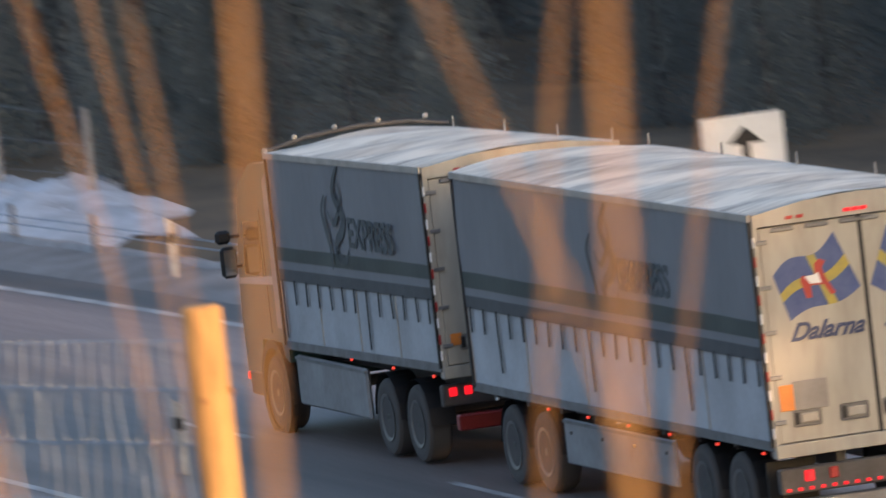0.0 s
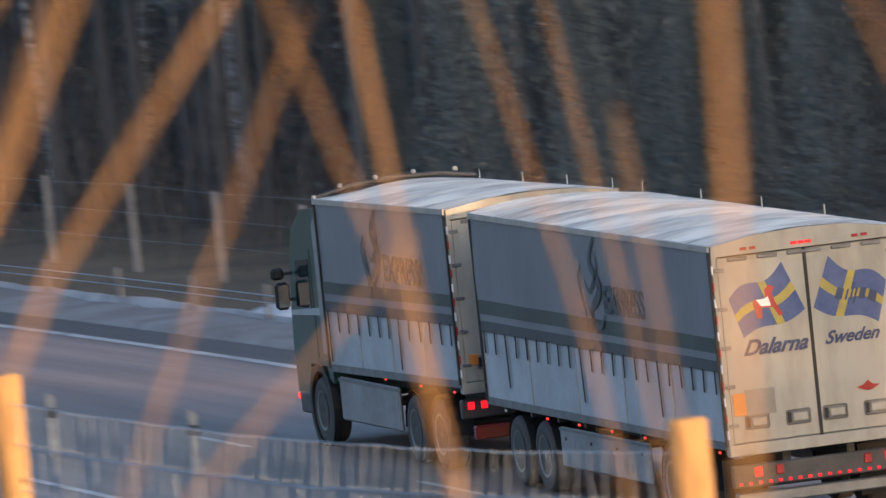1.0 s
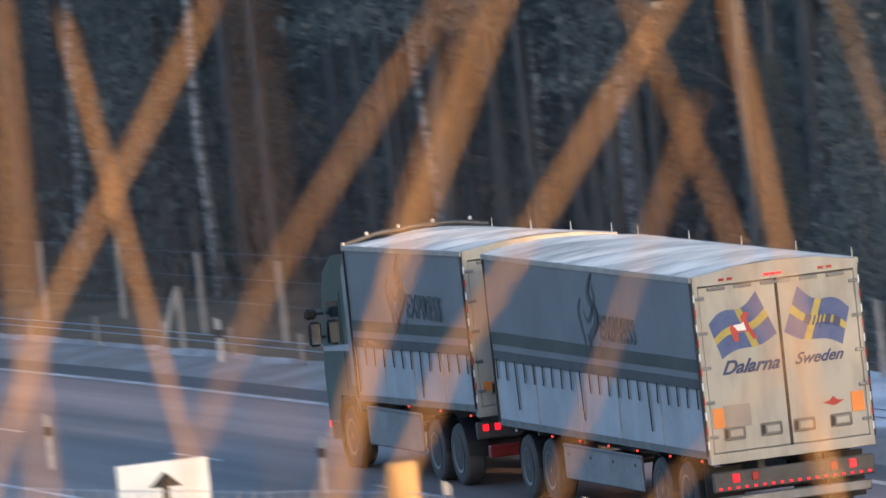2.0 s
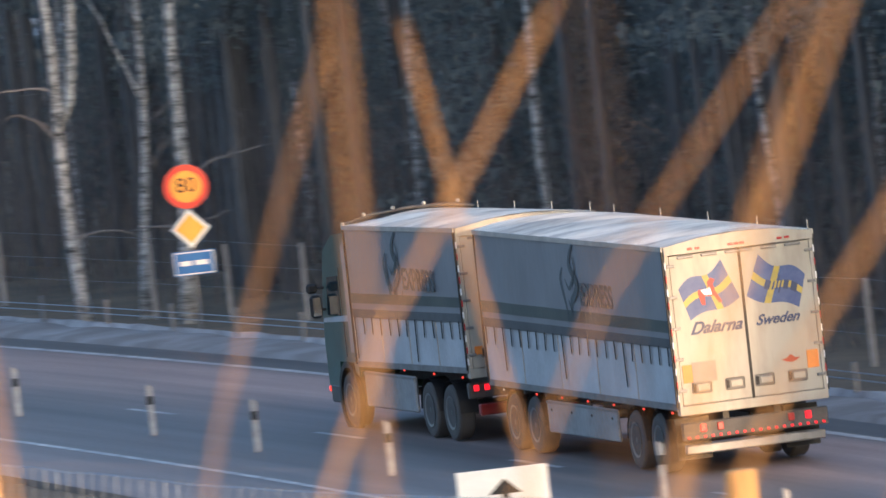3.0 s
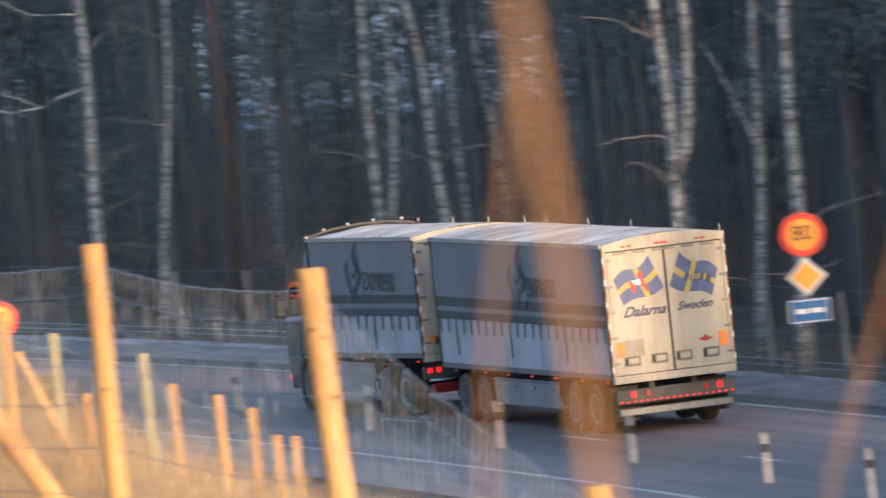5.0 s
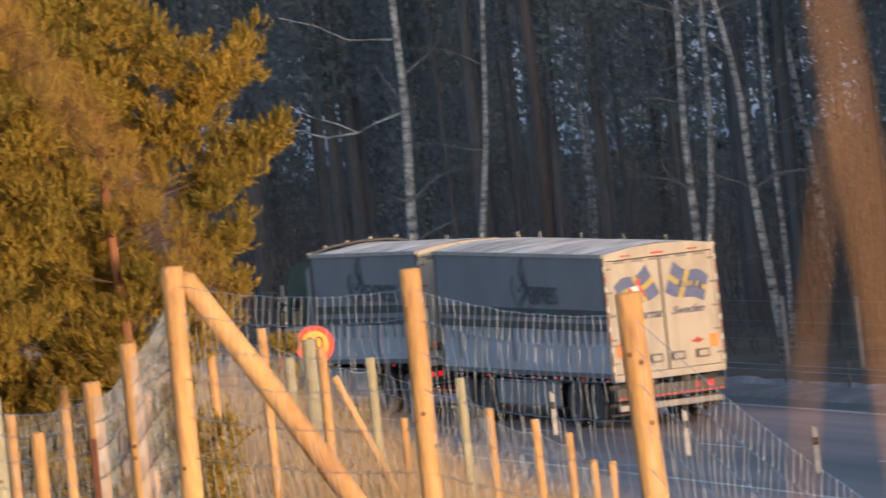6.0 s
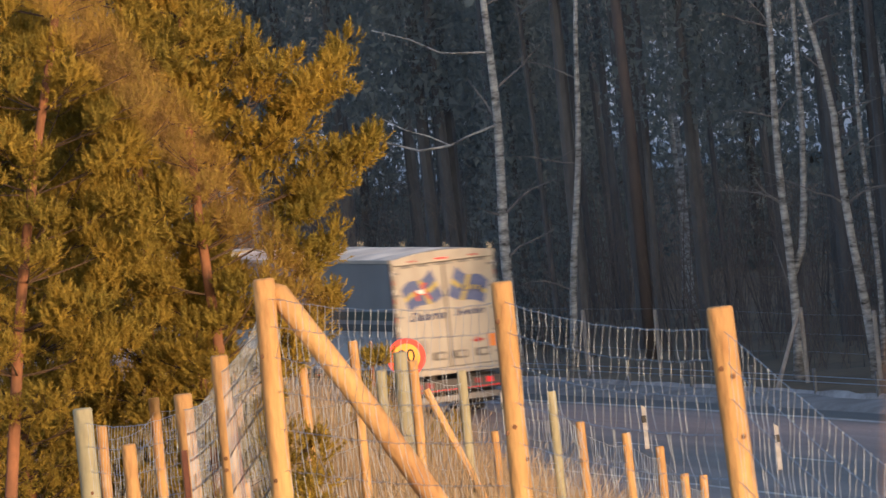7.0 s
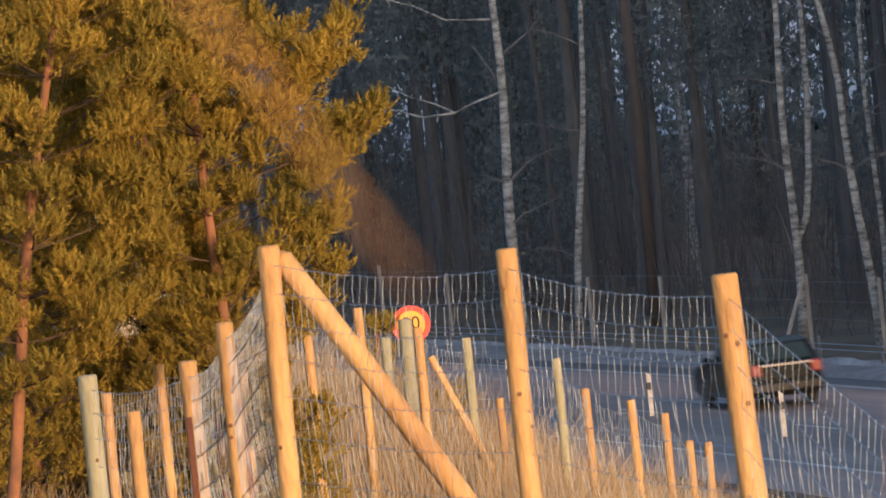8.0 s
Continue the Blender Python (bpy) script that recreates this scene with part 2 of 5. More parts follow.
# ---- mesh helpers ----
class Shape:
    """Collects corners and faces of one mesh."""

    def __init__(self):
        self.v, self.f = [], []

    def add(self, verts, faces):
        o = len(self.v)
        self.v += [tuple(p) for p in verts]
        self.f += [tuple(i + o for i in f) for f in faces]
        return self

    def box(self, x0, x1, y0, y1, z0, z1, c=0.0, m=None):
        """A box with chamfered edges of size c."""
        if c <= 0:
            vs = [(x, y, z) for x, y, z in product((x0, x1), (y0, y1), (z0, z1))]
            fs = [(0, 1, 3, 2), (4, 6, 7, 5), (0, 4, 5, 1), (2, 3, 7, 6), (0, 2, 6, 4), (1, 5, 7, 3)]
        else:
            bm = bmesh.new()
            bmesh.ops.create_cube(bm, size=1, matrix=Matrix.Translation(((x0 + x1) / 2, (y0 + y1) / 2, (z0 + z1) / 2)) @ Matrix.Diagonal((x1 - x0, y1 - y0, z1 - z0, 1)))
            bmesh.ops.bevel(bm, geom=bm.edges[:], offset=c, segments=1, affect="EDGES")
            bm.verts.index_update()
            vs, fs = [v.co[:] for v in bm.verts], [tuple(v.index for v in f.verts) for f in bm.faces]
            bm.free()
        if m is not None:
            vs = [tuple(m @ Vector(p)) for p in vs]
        return self.add(vs, fs)

    def tube(self, points, radii, n=8, caps=True):
        pts = [Vector(p) for p in points]
        vs, fs = [], []
        for i, p in enumerate(pts):
            d = (pts[min(i + 1, len(pts) - 1)] - pts[max(i - 1, 0)]).normalized()
            a = d.cross(Vector((0.31, 0.94, 0.1)) if abs(d.y) < 0.9 else Vector((1, 0, 0.2))).normalized()
            b = d.cross(a)
            for k in range(n):
                w = 2 * math.pi * k / n
                vs.append(p + (a * math.cos(w) + b * math.sin(w)) * radii[i])
        for i in range(len(pts) - 1):
            for k in range(n):
                j = (k + 1) % n
                fs.append((i * n + k, i * n + j, (i + 1) * n + j, (i + 1) * n + k))
        if caps:
            fs.append(tuple(range(n - 1, -1, -1)))
            fs.append(tuple((len(pts) - 1) * n + k for k in range(n)))
        return self.add(vs, fs)

    def disc(self, center, axis, profile, n=24):
        """A turned body: profile of (along, radius) round the axis 'x' or 'y' or 'z'."""
        cx, cy, cz = center
        vs, fs = [], []
        for al, r in profile:
            for k in range(n):
                w = 2 * math.pi * k / n
                c, s = r * math.cos(w), r * math.sin(w)
                vs.append({"x": (cx + al, cy + c, cz + s), "y": (cx + c, cy + al, cz + s), "z": (cx + c, cy + s, cz + al)}[axis])
        for i in range(len(profile) - 1):
            for k in range(n):
                j = (k + 1) % n
                fs.append((i * n + k, i * n + j, (i + 1) * n + j, (i + 1) * n + k))
        fs += [tuple(range(n)), tuple((len(profile) - 1) * n + k for k in range(n))]
        return self.add(vs, fs)

    def slab(self, outline, axis, a, b):
        """A flat outline (list of 2D points) given thickness from a to b along the axis."""
        put = {"x": lambda p, t: (t, p[0], p[1]), "y": lambda p, t: (p[0], t, p[1]), "z": lambda p, t: (p[0], p[1], t)}[axis]
        n = len(outline)
        vs = [put(p, a) for p in outline] + [put(p, b) for p in outline]
        fs = [tuple(range(n)), tuple(range(2 * n - 1, n - 1, -1))] + [(i, (i + 1) % n, n + (i + 1) % n, n + i) for i in range(n)]
        return self.add(vs, fs)

    def mesh(self, name, material, smooth=False):
        me = bpy.data.meshes.new(name)
        me.from_pydata(self.v, [], self.f)
        bm = bmesh.new()
        bm.from_mesh(me)
        bmesh.ops.recalc_face_normals(bm, faces=bm.faces)
        bm.to_mesh(me)
        bm.free()
        me.materials.append(material)
        if smooth:
            me.shade_smooth()
        return me


def part(name, shape, material, parent, label="", smooth=False, at=None):
    ob = new(name, shape.mesh(name, material, smooth))
    ob.parent = parent
    if at is not None:
        ob.matrix_basis = at
    return tagged(ob, label)


def thing(name, label, category, group="", at=None):
    ob = new(name)
    ob.empty_display_size = 0.2
    if at is not None:
        ob.matrix_basis = at
    return tagged(ob, label, category, group)


def structure(name, shape, material, label="", smooth=False):
    ob = new(name, shape.mesh(name, material, smooth))
    return tagged(ob, label, kind="structure")


def lettering(name, text, size, material, parent, m, shear=0.0, bold=0.0):
    cu = bpy.data.curves.new(name, "FONT")
    cu.body, cu.size, cu.extrude, cu.shear, cu.offset = text, size, 0.003, shear, bold
    cu.align_x, cu.align_y = "CENTER", "CENTER"
    tmp = new(name, cu)
    bpy.context.view_layer.update()
    me = bpy.data.meshes.new_from_object(tmp.evaluated_get(bpy.context.evaluated_depsgraph_get()))
    bpy.data.objects.remove(tmp)
    bm = bmesh.new()
    bm.from_mesh(me)
    bmesh.ops.remove_doubles(bm, verts=bm.verts, dist=1e-5)
    left = set(bm.faces)
    while left:
        # one letter: all faces that hang together
        todo, letter = [left.pop()], []
        while todo:
            f = todo.pop()
            letter.append(f)
            for e in f.edges:
                for g in e.link_faces:
                    if g in left:
                        left.remove(g)
                        todo.append(g)
        index, sh = {}, Shape()
        for f in letter:
            for v in f.verts:
                if v not in index:
                    index[v] = len(sh.v)
                    sh.v.append(tuple(v.co))
            sh.f.append(tuple(index[v] for v in f.verts))
        part("letter", sh, material, parent, at=m)
    bm.free()
    bpy.data.meshes.remove(me)


# ---- the plan: road course and slope ----
def lane_x(y):
    """The middle of the far lane."""
    yc = min(max(y, 110.0), 300.0)
    s = (yc - 215) / 100
    x = 8.099 - 25.568 * s - 8.797 * s * s - 1.235 * s**3
    d = (-25.568 - 17.594 * s - 3.705 * s * s) / 100
    return x + d * (y - yc)


def lane_turn(y):
    return math.atan2(lane_x(y - 0.5) - lane_x(y + 0.5), 1.0)


def beside(y, off):
    """A point off metres to the right of the lane's middle."""
    h = lane_turn(y)
    return lane_x(y) + off * math.cos(h), y + off * math.sin(h)


def ground_z(x, y):
    q = (20 - x) * 0.963 + (147 - y) * 0.27
    z = 0.225 * max(q - 1.0, 0.0)
    z = min(z, 13.2) if z < 11 else min(13.3, 11 + (z - 11) * 0.9)
    off = (x - lane_x(y)) * math.cos(lane_turn(y))
    if off < -7.5:
        z = z * min(1.0, (-7.5 - off) / 6.0)
    else:
        z = 0.0
    z += 0.25 * noise.noise((x * 0.11, y * 0.11, 0.0)) * min(1.0, z / 2.0)
    z += 1.5 * math.exp(-(((x + 6.9) / 3.3) ** 2) - ((y - 110) / 13) ** 2)
    if -9.5 < off < 6.0:
        z -= 0.12
    elif off >= 6.0:
        z += 0.35 * noise.noise((x * 0.13, y * 0.13, 3.0)) - 0.12
    return z


def strip(y0, y1, o0, o1, z, step=3.0, thick=0.0):
    s = Shape()
    n = max(1, int((y1 - y0) / step))
    for i in range(n + 1):
        y = y0 + (y1 - y0) * i / n
        a, b = beside(y, o0), beside(y, o1)
        s.v += [(a[0], a[1], z), (b[0], b[1], z)]
        if i:
            k = 2 * i
            s.f.append((k - 2, k - 1, k + 1, k))
    if thick:
        m = len(s.v)
        s.v += [(x, y, zz - thick) for x, y, zz in s.v]
        for i in range(n):
            k = 2 * i
            s.f += [(m + k, m + k + 2, k + 2, k), (k + 1, k + 3, m + k + 3, m + k + 1)]
    return s


# ---- ground, road and its edges ----
ground = Shape()
xs = [-900, -500, -250, -120, -70, -45] + [-32 + 1.6 * i for i in range(60)] + [70, 90, 120, 180, 300, 600, 900]
ys = [-600, -300, -120, -60, -30, -12] + [0 + 2.2 * i for i in range(165)] + [375, 400, 440, 500, 620, 800, 1200, 2500]
for y in ys:
    for x in xs:
        ground.v.append((x, y, ground_z(x, y)))
for j in range(len(ys) - 1):
    for i in range(len(xs) - 1):
        k = j * len(xs) + i
        ground.f.append((k, k + 1, k + 1 + len(xs), k + len(xs)))
structure("ground", ground, EARTH, "brown winter soil sloping down to the road", smooth=True)

road = strip(-60, 430, -8.0, 4.0, 0.02, thick=0.15)
road_ob = structure("road", road, ASPHALT, "damp grey asphalt road curving left")
uv = road_ob.data.uv_layers.new(name="lane")
for lp in road_ob.data.loops:
    x, y, _ = road_ob.data.vertices[lp.vertex_index].co
    h = lane_turn(y)
    uv.data[lp.index].uv = ((x - lane_x(y)) * math.cos(h), y)
structure("road_line_far", strip(-60, 430, 2.85, 3.05, 0.026), PAINT_LINE, "worn white edge line on the asphalt")
structure("road_line_near", strip(-60, 430, -5.6, -5.45, 0.026), PAINT_LINE, "worn white edge line on the asphalt")
dashes = Shape()
for k in range(30):
    d = strip(60 + k * 12.0, 63 + k * 12.0, -1.95, -1.82, 0.026, 1.0)
    dashes.add(d.v, d.f)
structure("road_line_middle", dashes, PAINT_LINE, "broken white middle line on the asphalt")
verge = Shape()
for i in range(200):
    y = 60 + i * 1.8
    for o, z in ((4.0, -0.1), (4.3, 0.06), (5.2, 0.12), (5.9, 0.10), (6.5, -0.2)):
        p = beside(y, o + 0.25 * noise.noise((y * 0.4, o, 0)))
        verge.v.append((*p, z + 0.10 * noise.noise((y * 0.7, o * 2, 5)) if z > 0 else z))
    if i:
        for k in range(4):
            a = (i - 1) * 5 + k
            verge.f.append((a, a + 1, a + 6, a + 5))
structure("verge", verge, GRAVEL, "frosty gravel verge along the road", smooth=True)
# a thin crust of ploughed snow lies along the crest of the verge
crust = Shape()
for i in range(330):
    y = 150 + i * 0.8
    w = max(0.03, 0.10 + 0.20 * noise.noise((y * 0.16, 2.0, 0)) + 0.14 * noise.noise((y * 0.9, 4.0, 0)))
    for q, z in ((-1.0, 0.04), (-0.4, 0.19), (0.5, 0.20), (1.2, 0.0)):
        p = beside(y, 5.55 + q * w + 0.12 * noise.noise((y * 0.5, 9.0, 0)))
        crust.v.append((*p, z + 0.05 * noise.noise((y * 0.9, q, 5))))
    if i:
        for k in range(3):
            a = (i - 1) * 4 + k
            crust.f.append((a, a + 1, a + 5, a + 4))
structure("verge_snow", crust, FROST, "thin crust of old snow along the verge", smooth=True)


# ---- lorry and trailer ----
LORRY_WHEELS = []


def wheel(parent, x, y, side):
    """A wheel with its own tyre and rim, at the lorry's side (-1 left, 1 right)."""
    w = Shape().disc((0, 0, 0), "x", [(-0.15, 0.30), (-0.16, 0.40), (-0.15, 0.47), (-0.11, 0.50), (0.11, 0.50), (0.15, 0.47), (0.16, 0.40), (0.15, 0.30)], 28)
    t = part("wheel", w, RUBBER, parent, "dirty black tyre", at=pose(x, y, 0.51))
    s = side
    r = Shape().disc((0, 0, 0), "x", [(s * 0.02, 0.10), (s * 0.165, 0.31), (s * 0.155, 0.27), (s * 0.08, 0.24), (s * 0.09, 0.15), (s * 0.14, 0.12), (s * 0.15, 0.05)], 20)
    for k in range(10):
        a = 2 * math.pi * k / 10
        r.disc((s * 0.085, 0.19 * math.cos(a), 0.19 * math.sin(a)), "x", [(0, 0.018), (s * 0.03, 0.016)], 6)
    part("rim", r, RIM, t, "grey steel rim")
    LORRY_WHEELS.append(t)


def flag(parent, z0, mirror, y):
    """A waving blue flag with a yellow cross, printed on the door."""
    def place(u, v):
        w = 0.085 * math.sin(2 * math.pi * u * 0.95) * (0.6 + 0.4 * v)
        x = (0.06 + 0.27 * v) * (1 - u) + (0.95 + 0.16 * v) * u
        z = (-0.04 + 0.67 * v) * (1 - u) + (-0.35 + 0.53 * v) * u - w
        return (x if mirror else -x, z0 + z)

    def patch(u0, u1, v0, v1, lay):
        s = Shape()
        n, k = 14, 4
        for i in range(n + 1):
            for j in range(k + 1):
                p = place(u0 + (u1 - u0) * i / n, v0 + (v1 - v0) * j / k)
                s.v.append((p[0], y - lay, p[1]))
        for i in range(n):
            for j in range(k):
                a = i * (k + 1) + j
                s.f.append((a, a + 1, a + k + 2, a + k + 1))
        return s
    fl = part("flag_print", patch(0, 1, 0, 1, 0.003), FLAG_BLUE, parent, "blue and yellow waving flag print")
    part("cross", patch(0, 1, 0.41, 0.59, 0.006), FLAG_YELLOW, fl)
    part("cross", patch(0.33, 0.46, 0, 1, 0.007), FLAG_YELLOW, fl)
    return fl, place


def rear_doors(parent, zb, zt, crown, W, y, plate=(0.10, 0.40, 0.70)):
    """The closed white rear: frame, two doors, hinges, handles and lamps; faces -y."""
    h = W / 2
    fr = Shape()
    fr.box(-h, -h + 0.07, y - 0.03, y + 0.12, zb, zt, 0.01).box(h - 0.07, h, y - 0.03, y + 0.12, zb, zt, 0.01)
    fr.box(-h, h, y - 0.04, y + 0.12, zb - 0.14, zb + 0.02, 0.01)
    part("rear_frame", fr, WHITE, parent, "white rear frame with reflector strips")
    top = Shape().slab([(-h, zt - 0.14), (h, zt - 0.14), (h, zt), (h * 0.5, zt + crown * 0.8), (0, zt + crown), (-h * 0.5, zt + crown * 0.8), (-h, zt)], "y", y - 0.05, y + 0.12)
    part("header", top, WHITE, parent, "white rear header")
    for s in (-1, 1):
        d = Shape().box(s * 0.012, s * (h - 0.075), y - 0.02, y + 0.05, zb + 0.03, zt - 0.16, 0.01)
        door = part("door", d, WHITE, parent, "closed dirty white rear door")
        for k in range(5):
            hz = zb + 0.25 + k * (zt - zb - 0.6) / 4
            hs = Shape().box(s * (h - 0.16), s * (h - 0.02), y - 0.045, y - 0.015, hz, hz + 0.05, 0.006)
            part("hinge", hs, ZINC, door)
        for k, hx in enumerate((0.22, 0.80) if s > 0 else (0.30, 0.88)):
            hp = Shape().box(s * hx - 0.17, s * hx + 0.17, y - 0.035, y - 0.018, zb + 0.20, zb + 0.40, 0.02)
            hd = part("handle_plate", hp, HANDLE_CUP, door, "recessed grey door handle")
            part("handle", Shape().box(s * hx - 0.08, s * hx + 0.13, y - 0.055, y - 0.03, zb + 0.245, zb + 0.355, 0.012), WHITE, hd)
            part("latch_recess", Shape().box(s * hx - 0.15, s * hx - 0.10, y - 0.04, y - 0.032, zb + 0.23, zb + 0.37, 0.005), BLACK, hd)
        part("warning_plate", Shape().box(s * (h - 0.21) - plate[0], s * (h - 0.21) + plate[0], y - 0.034, y - 0.018, zb + plate[1], zb + plate[2], 0.005), ORANGE, door, "orange reflective plate")
        for k in range(3):
            hx = s * (0.10 + 0.42 * k)
            part("roof_lock", Shape().box(hx - 0.14, hx + 0.14, y - 0.05, y - 0.015, zt - 0.22, zt - 0.17, 0.01), ZINC, door)
    seam = Shape().box(-0.024, 0.024, y - 0.028, y + 0.0, zb + 0.02, zt - 0.14)
    part("door_seam", seam, BLACK, parent, "black rubber door seal")
    for x in (-0.85, -0.72, -0.14, -0.04, 0.06, 0.72, 0.85):
        part("marker_lamp", Shape().box(x - 0.045, x + 0.045, y - 0.065, y - 0.045, zt - 0.09, zt - 0.05, 0.006), RED_TAPE if abs(x) > 0.5 else RED_LAMP, parent)
    for s in (-1, 1):
        for k in range(11):
            z = zb + 0.1 + k * (zt - zb - 0.25) / 11
            part("reflector", Shape().box(s * h - 0.012, s * h + 0.008, y - 0.045, y + 0.0, z, z + 0.12, 0.004), RED_TAPE if k % 2 else SIGN_WHITE, parent)


def horse_print(parent, place, y):
    s = Shape()
    body = [(0.30, 0.18), (0.37, 0.18), (0.40, 0.40), (0.58, 0.42), (0.64, 0.18), (0.71, 0.20), (0.70, 0.52), (0.66, 0.62), (0.46, 0.60), (0.40, 0.82), (0.30, 0.88), (0.24, 0.78), (0.32, 0.70), (0.33, 0.50)]
    s.slab([place(u, v) for u, v in body], "y", y - 0.010, y - 0.008)
    horse = part("horse_print", s, FLAG_RED, parent, "red painted wooden horse print")
    saddle = [(0.42, 0.44), (0.58, 0.45), (0.62, 0.60), (0.46, 0.62), (0.40, 0.66)]
    part("saddle", Shape().slab([place(u, v) for u, v in saddle], "y", y - 0.0125, y - 0.0105), SIGN_WHITE, horse, "white saddle")


def box_body(parent, L, W, zb, zt, hem, st0, st1, crown, drop, bays, pegs):
    """Curtain-sided body: floor frame, boards, curtain with stripe, straps, crowned canvas roof. drop: how much lower the front end is."""
    h = W / 2
    lean = lambda y: -drop * y / L

    def side_slab(x0, x1, y0, y1, z0, z1):
        s = Shape()
        vs = [(x, y, z + lean(y)) for x, y, z in product((x0, x1), (y0, y1), (z0, z1))]
        return s.add(vs, [(0, 1, 3, 2), (4, 6, 7, 5), (0, 4, 5, 1), (2, 3, 7, 6), (0, 2, 6, 4), (1, 5, 7, 3)])
    part("floor_frame", side_slab(-h + 0.02, h - 0.02, 0.05, L, zb - 0.02, zb + 0.14), STEEL, parent, "dark steel floor frame")
    part("front_wall", side_slab(-h + 0.01, h - 0.01, L - 0.05, L, zb, zt), WHITE, parent, "white front wall")
    for s in (-1, 1):
        part("sill_rail", side_slab(s * (h - 0.03), s * (h + 0.012), 0.03, L - 0.01, zb - 0.05, zb + 0.06), ZINC, parent)
        for k in range(bays):
            y0, y1 = 0.06 + (L - 0.1) * k / bays, 0.06 + (L - 0.1) * (k + 1) / bays - 0.05
            bd = side_slab(s * (h - 0.04), s * (h - 0.004), y0, y1, zb + 0.06, hem + 0.15)
            b = part("side_board", bd, BOARD, parent, "silver aluminium drop side board")
            part("stake", side_slab(s * (h - 0.05), s * (h + 0.006), y1 + 0.004, y1 + 0.046, zb, hem + 0.1), GREY_PLATE, b)
        for yy in (0.03, L - 0.05):
            part("edge_seal", side_slab(s * (h + 0.004), s * (h + 0.034), yy - 0.025, yy + 0.025, zb, zt), BLACK, parent, "black curtain edge")
        # the curtain hangs in shallow folds
        cu = Shape()
        n, rows = int(L * 5), 10
        for i in range(n + 1):
            y = 0.05 + (L - 0.08) * i / n
            for j in range(rows + 1):
                z = hem + (zt - hem) * j / rows
                b = 0.016 * math.sin(y * 2.1 + 0.4 * z) * math.sin(math.pi * j / rows) + 0.010 * noise.noise((y * 1.5, z * 2, L))
                cu.v.append((s * (h + 0.012 + b), y, z + lean(y)))
        for i in range(n):
            for j in range(rows):
                a = i * (rows + 1) + j
                cu.f.append((a, a + 1, a + rows + 2, a + rows + 1))
        c = part("curtain", cu, CURTAIN, parent, "blue-grey tarpaulin side curtain", smooth=True)

        def band(name, z0, z1, material, lay, y0=0.05, y1=None):
            sh = Shape()
            y1 = y1 if y1 else L - 0.03
            m = int((y1 - y0) * 5)
            for i in range(m + 1):
                y = y0 + (y1 - y0) * i / m
                for z in (z0, (z0 + z1) / 2, z1):
                    t = (z - hem) / (zt - hem)
                    b = 0.016 * math.sin(y * 2.1 + 0.4 * z) * math.sin(math.pi * t) + 0.010 * noise.noise((y * 1.5, z * 2, L))
                    sh.v.append((s * (h + 0.012 + b + lay), y, z + lean(y)))
                if i:
                    for q in (0, 1):
                        a = (i - 1) * 3 + q
                        sh.f.append((a, a + 1, a + 4, a + 3))
            part(name, sh, material, c)
        band("stripe", st0, st1, STRIPE, 0.006)
        band("hem", hem - 0.02, hem + 0.14, HEM, 0.005)
        # straps with buckles below the curtain
        m = int(L / 0.52)
        for k in range(m):
            y = 0.25 + (L - 0.5) * k / (m - 1)
            sway = 0.10 * noise.noise((k * 1.7, L, s))
            ln = 0.32 + (0.45 if k % 7 == 5 else 0.0) + 0.06 * noise.noise((k, 2.0, s))
            q = Shape()
            z1 = hem + lean(y)
            q.add([(s * (h + 0.03), y - 0.022, z1), (s * (h + 0.03), y + 0.022, z1), (s * (h + 0.03), y + 0.022 + sway, z1 - ln), (s * (h + 0.03), y - 0.022 + sway, z1 - ln),
                   (s * (h + 0.022), y - 0.03, z1), (s * (h + 0.022), y + 0.03, z1), (s * (h + 0.022), y + 0.03 + sway, z1 - ln), (s * (h + 0.022), y - 0.03 + sway, z1 - ln)],
                  [(0, 1, 2, 3), (7, 6, 5, 4), (0, 3, 7, 4), (1, 5, 6, 2), (2, 6, 7, 3), (0, 4, 5, 1)])
            part("strap", q, STRAP, c, "black tension strap")
        # tall faded figure and a word printed on the curtain
        yc = L * (0.48 if L > 9 else 0.55)
        x = s * (h + 0.032)

        def stroke(points, width):
            """A painted stroke that swells in the middle; points run (along, up) from the curtain's hem."""
            pts = [Vector(p) for p in points]
            fine = []
            for k in range(len(pts) - 1):
                a, b, c, d = pts[max(k - 1, 0)], pts[k], pts[k + 1], pts[min(k + 2, len(pts) - 1)]
                for q in range(5):
                    t = q / 5
                    fine.append(0.5 * (2 * b + (c - a) * t + (2 * a - 5 * b + 4 * c - d) * t * t + (3 * b - a - 3 * c + d) * t**3))
            sh, m = Shape(), len(fine)
            for k, p in enumerate(fine):
                d = (fine[min(k + 1, m - 1)] - fine[max(k - 1, 0)]).normalized()
                w = width * (0.25 + 0.75 * math.sin(math.pi * (k + 0.5) / m))
                for e in (-w, w):
                    sh.v.append((x, yc + p.x - d.y * e, hem + p.y + d.x * e + lean(yc)))
                if k:
                    sh.f.append((2 * k - 2, 2 * k - 1, 2 * k + 1, 2 * k))
            return sh
        fig = stroke([(-0.20, 1.58), (0.02, 1.40), (0.10, 1.22), (-0.10, 1.05), (-0.28, 0.90), (-0.12, 0.72), (0.12, 0.60), (0.16, 0.45), (0.02, 0.30)], 0.085)
        em = part("figure_print", fig, PRINT, c, "faded dark printed emblem")
        part("figure_stroke", stroke([(0.52, 1.18), (0.70, 0.98), (0.60, 0.74), (0.46, 0.48), (0.44, 0.18)], 0.06), PRINT, em)
        part("figure_stroke", stroke([(0.42, 0.98), (0.22, 0.82), (0.02, 0.92), (-0.22, 1.16), (-0.12, 1.44)], 0.045), PRINT, em)
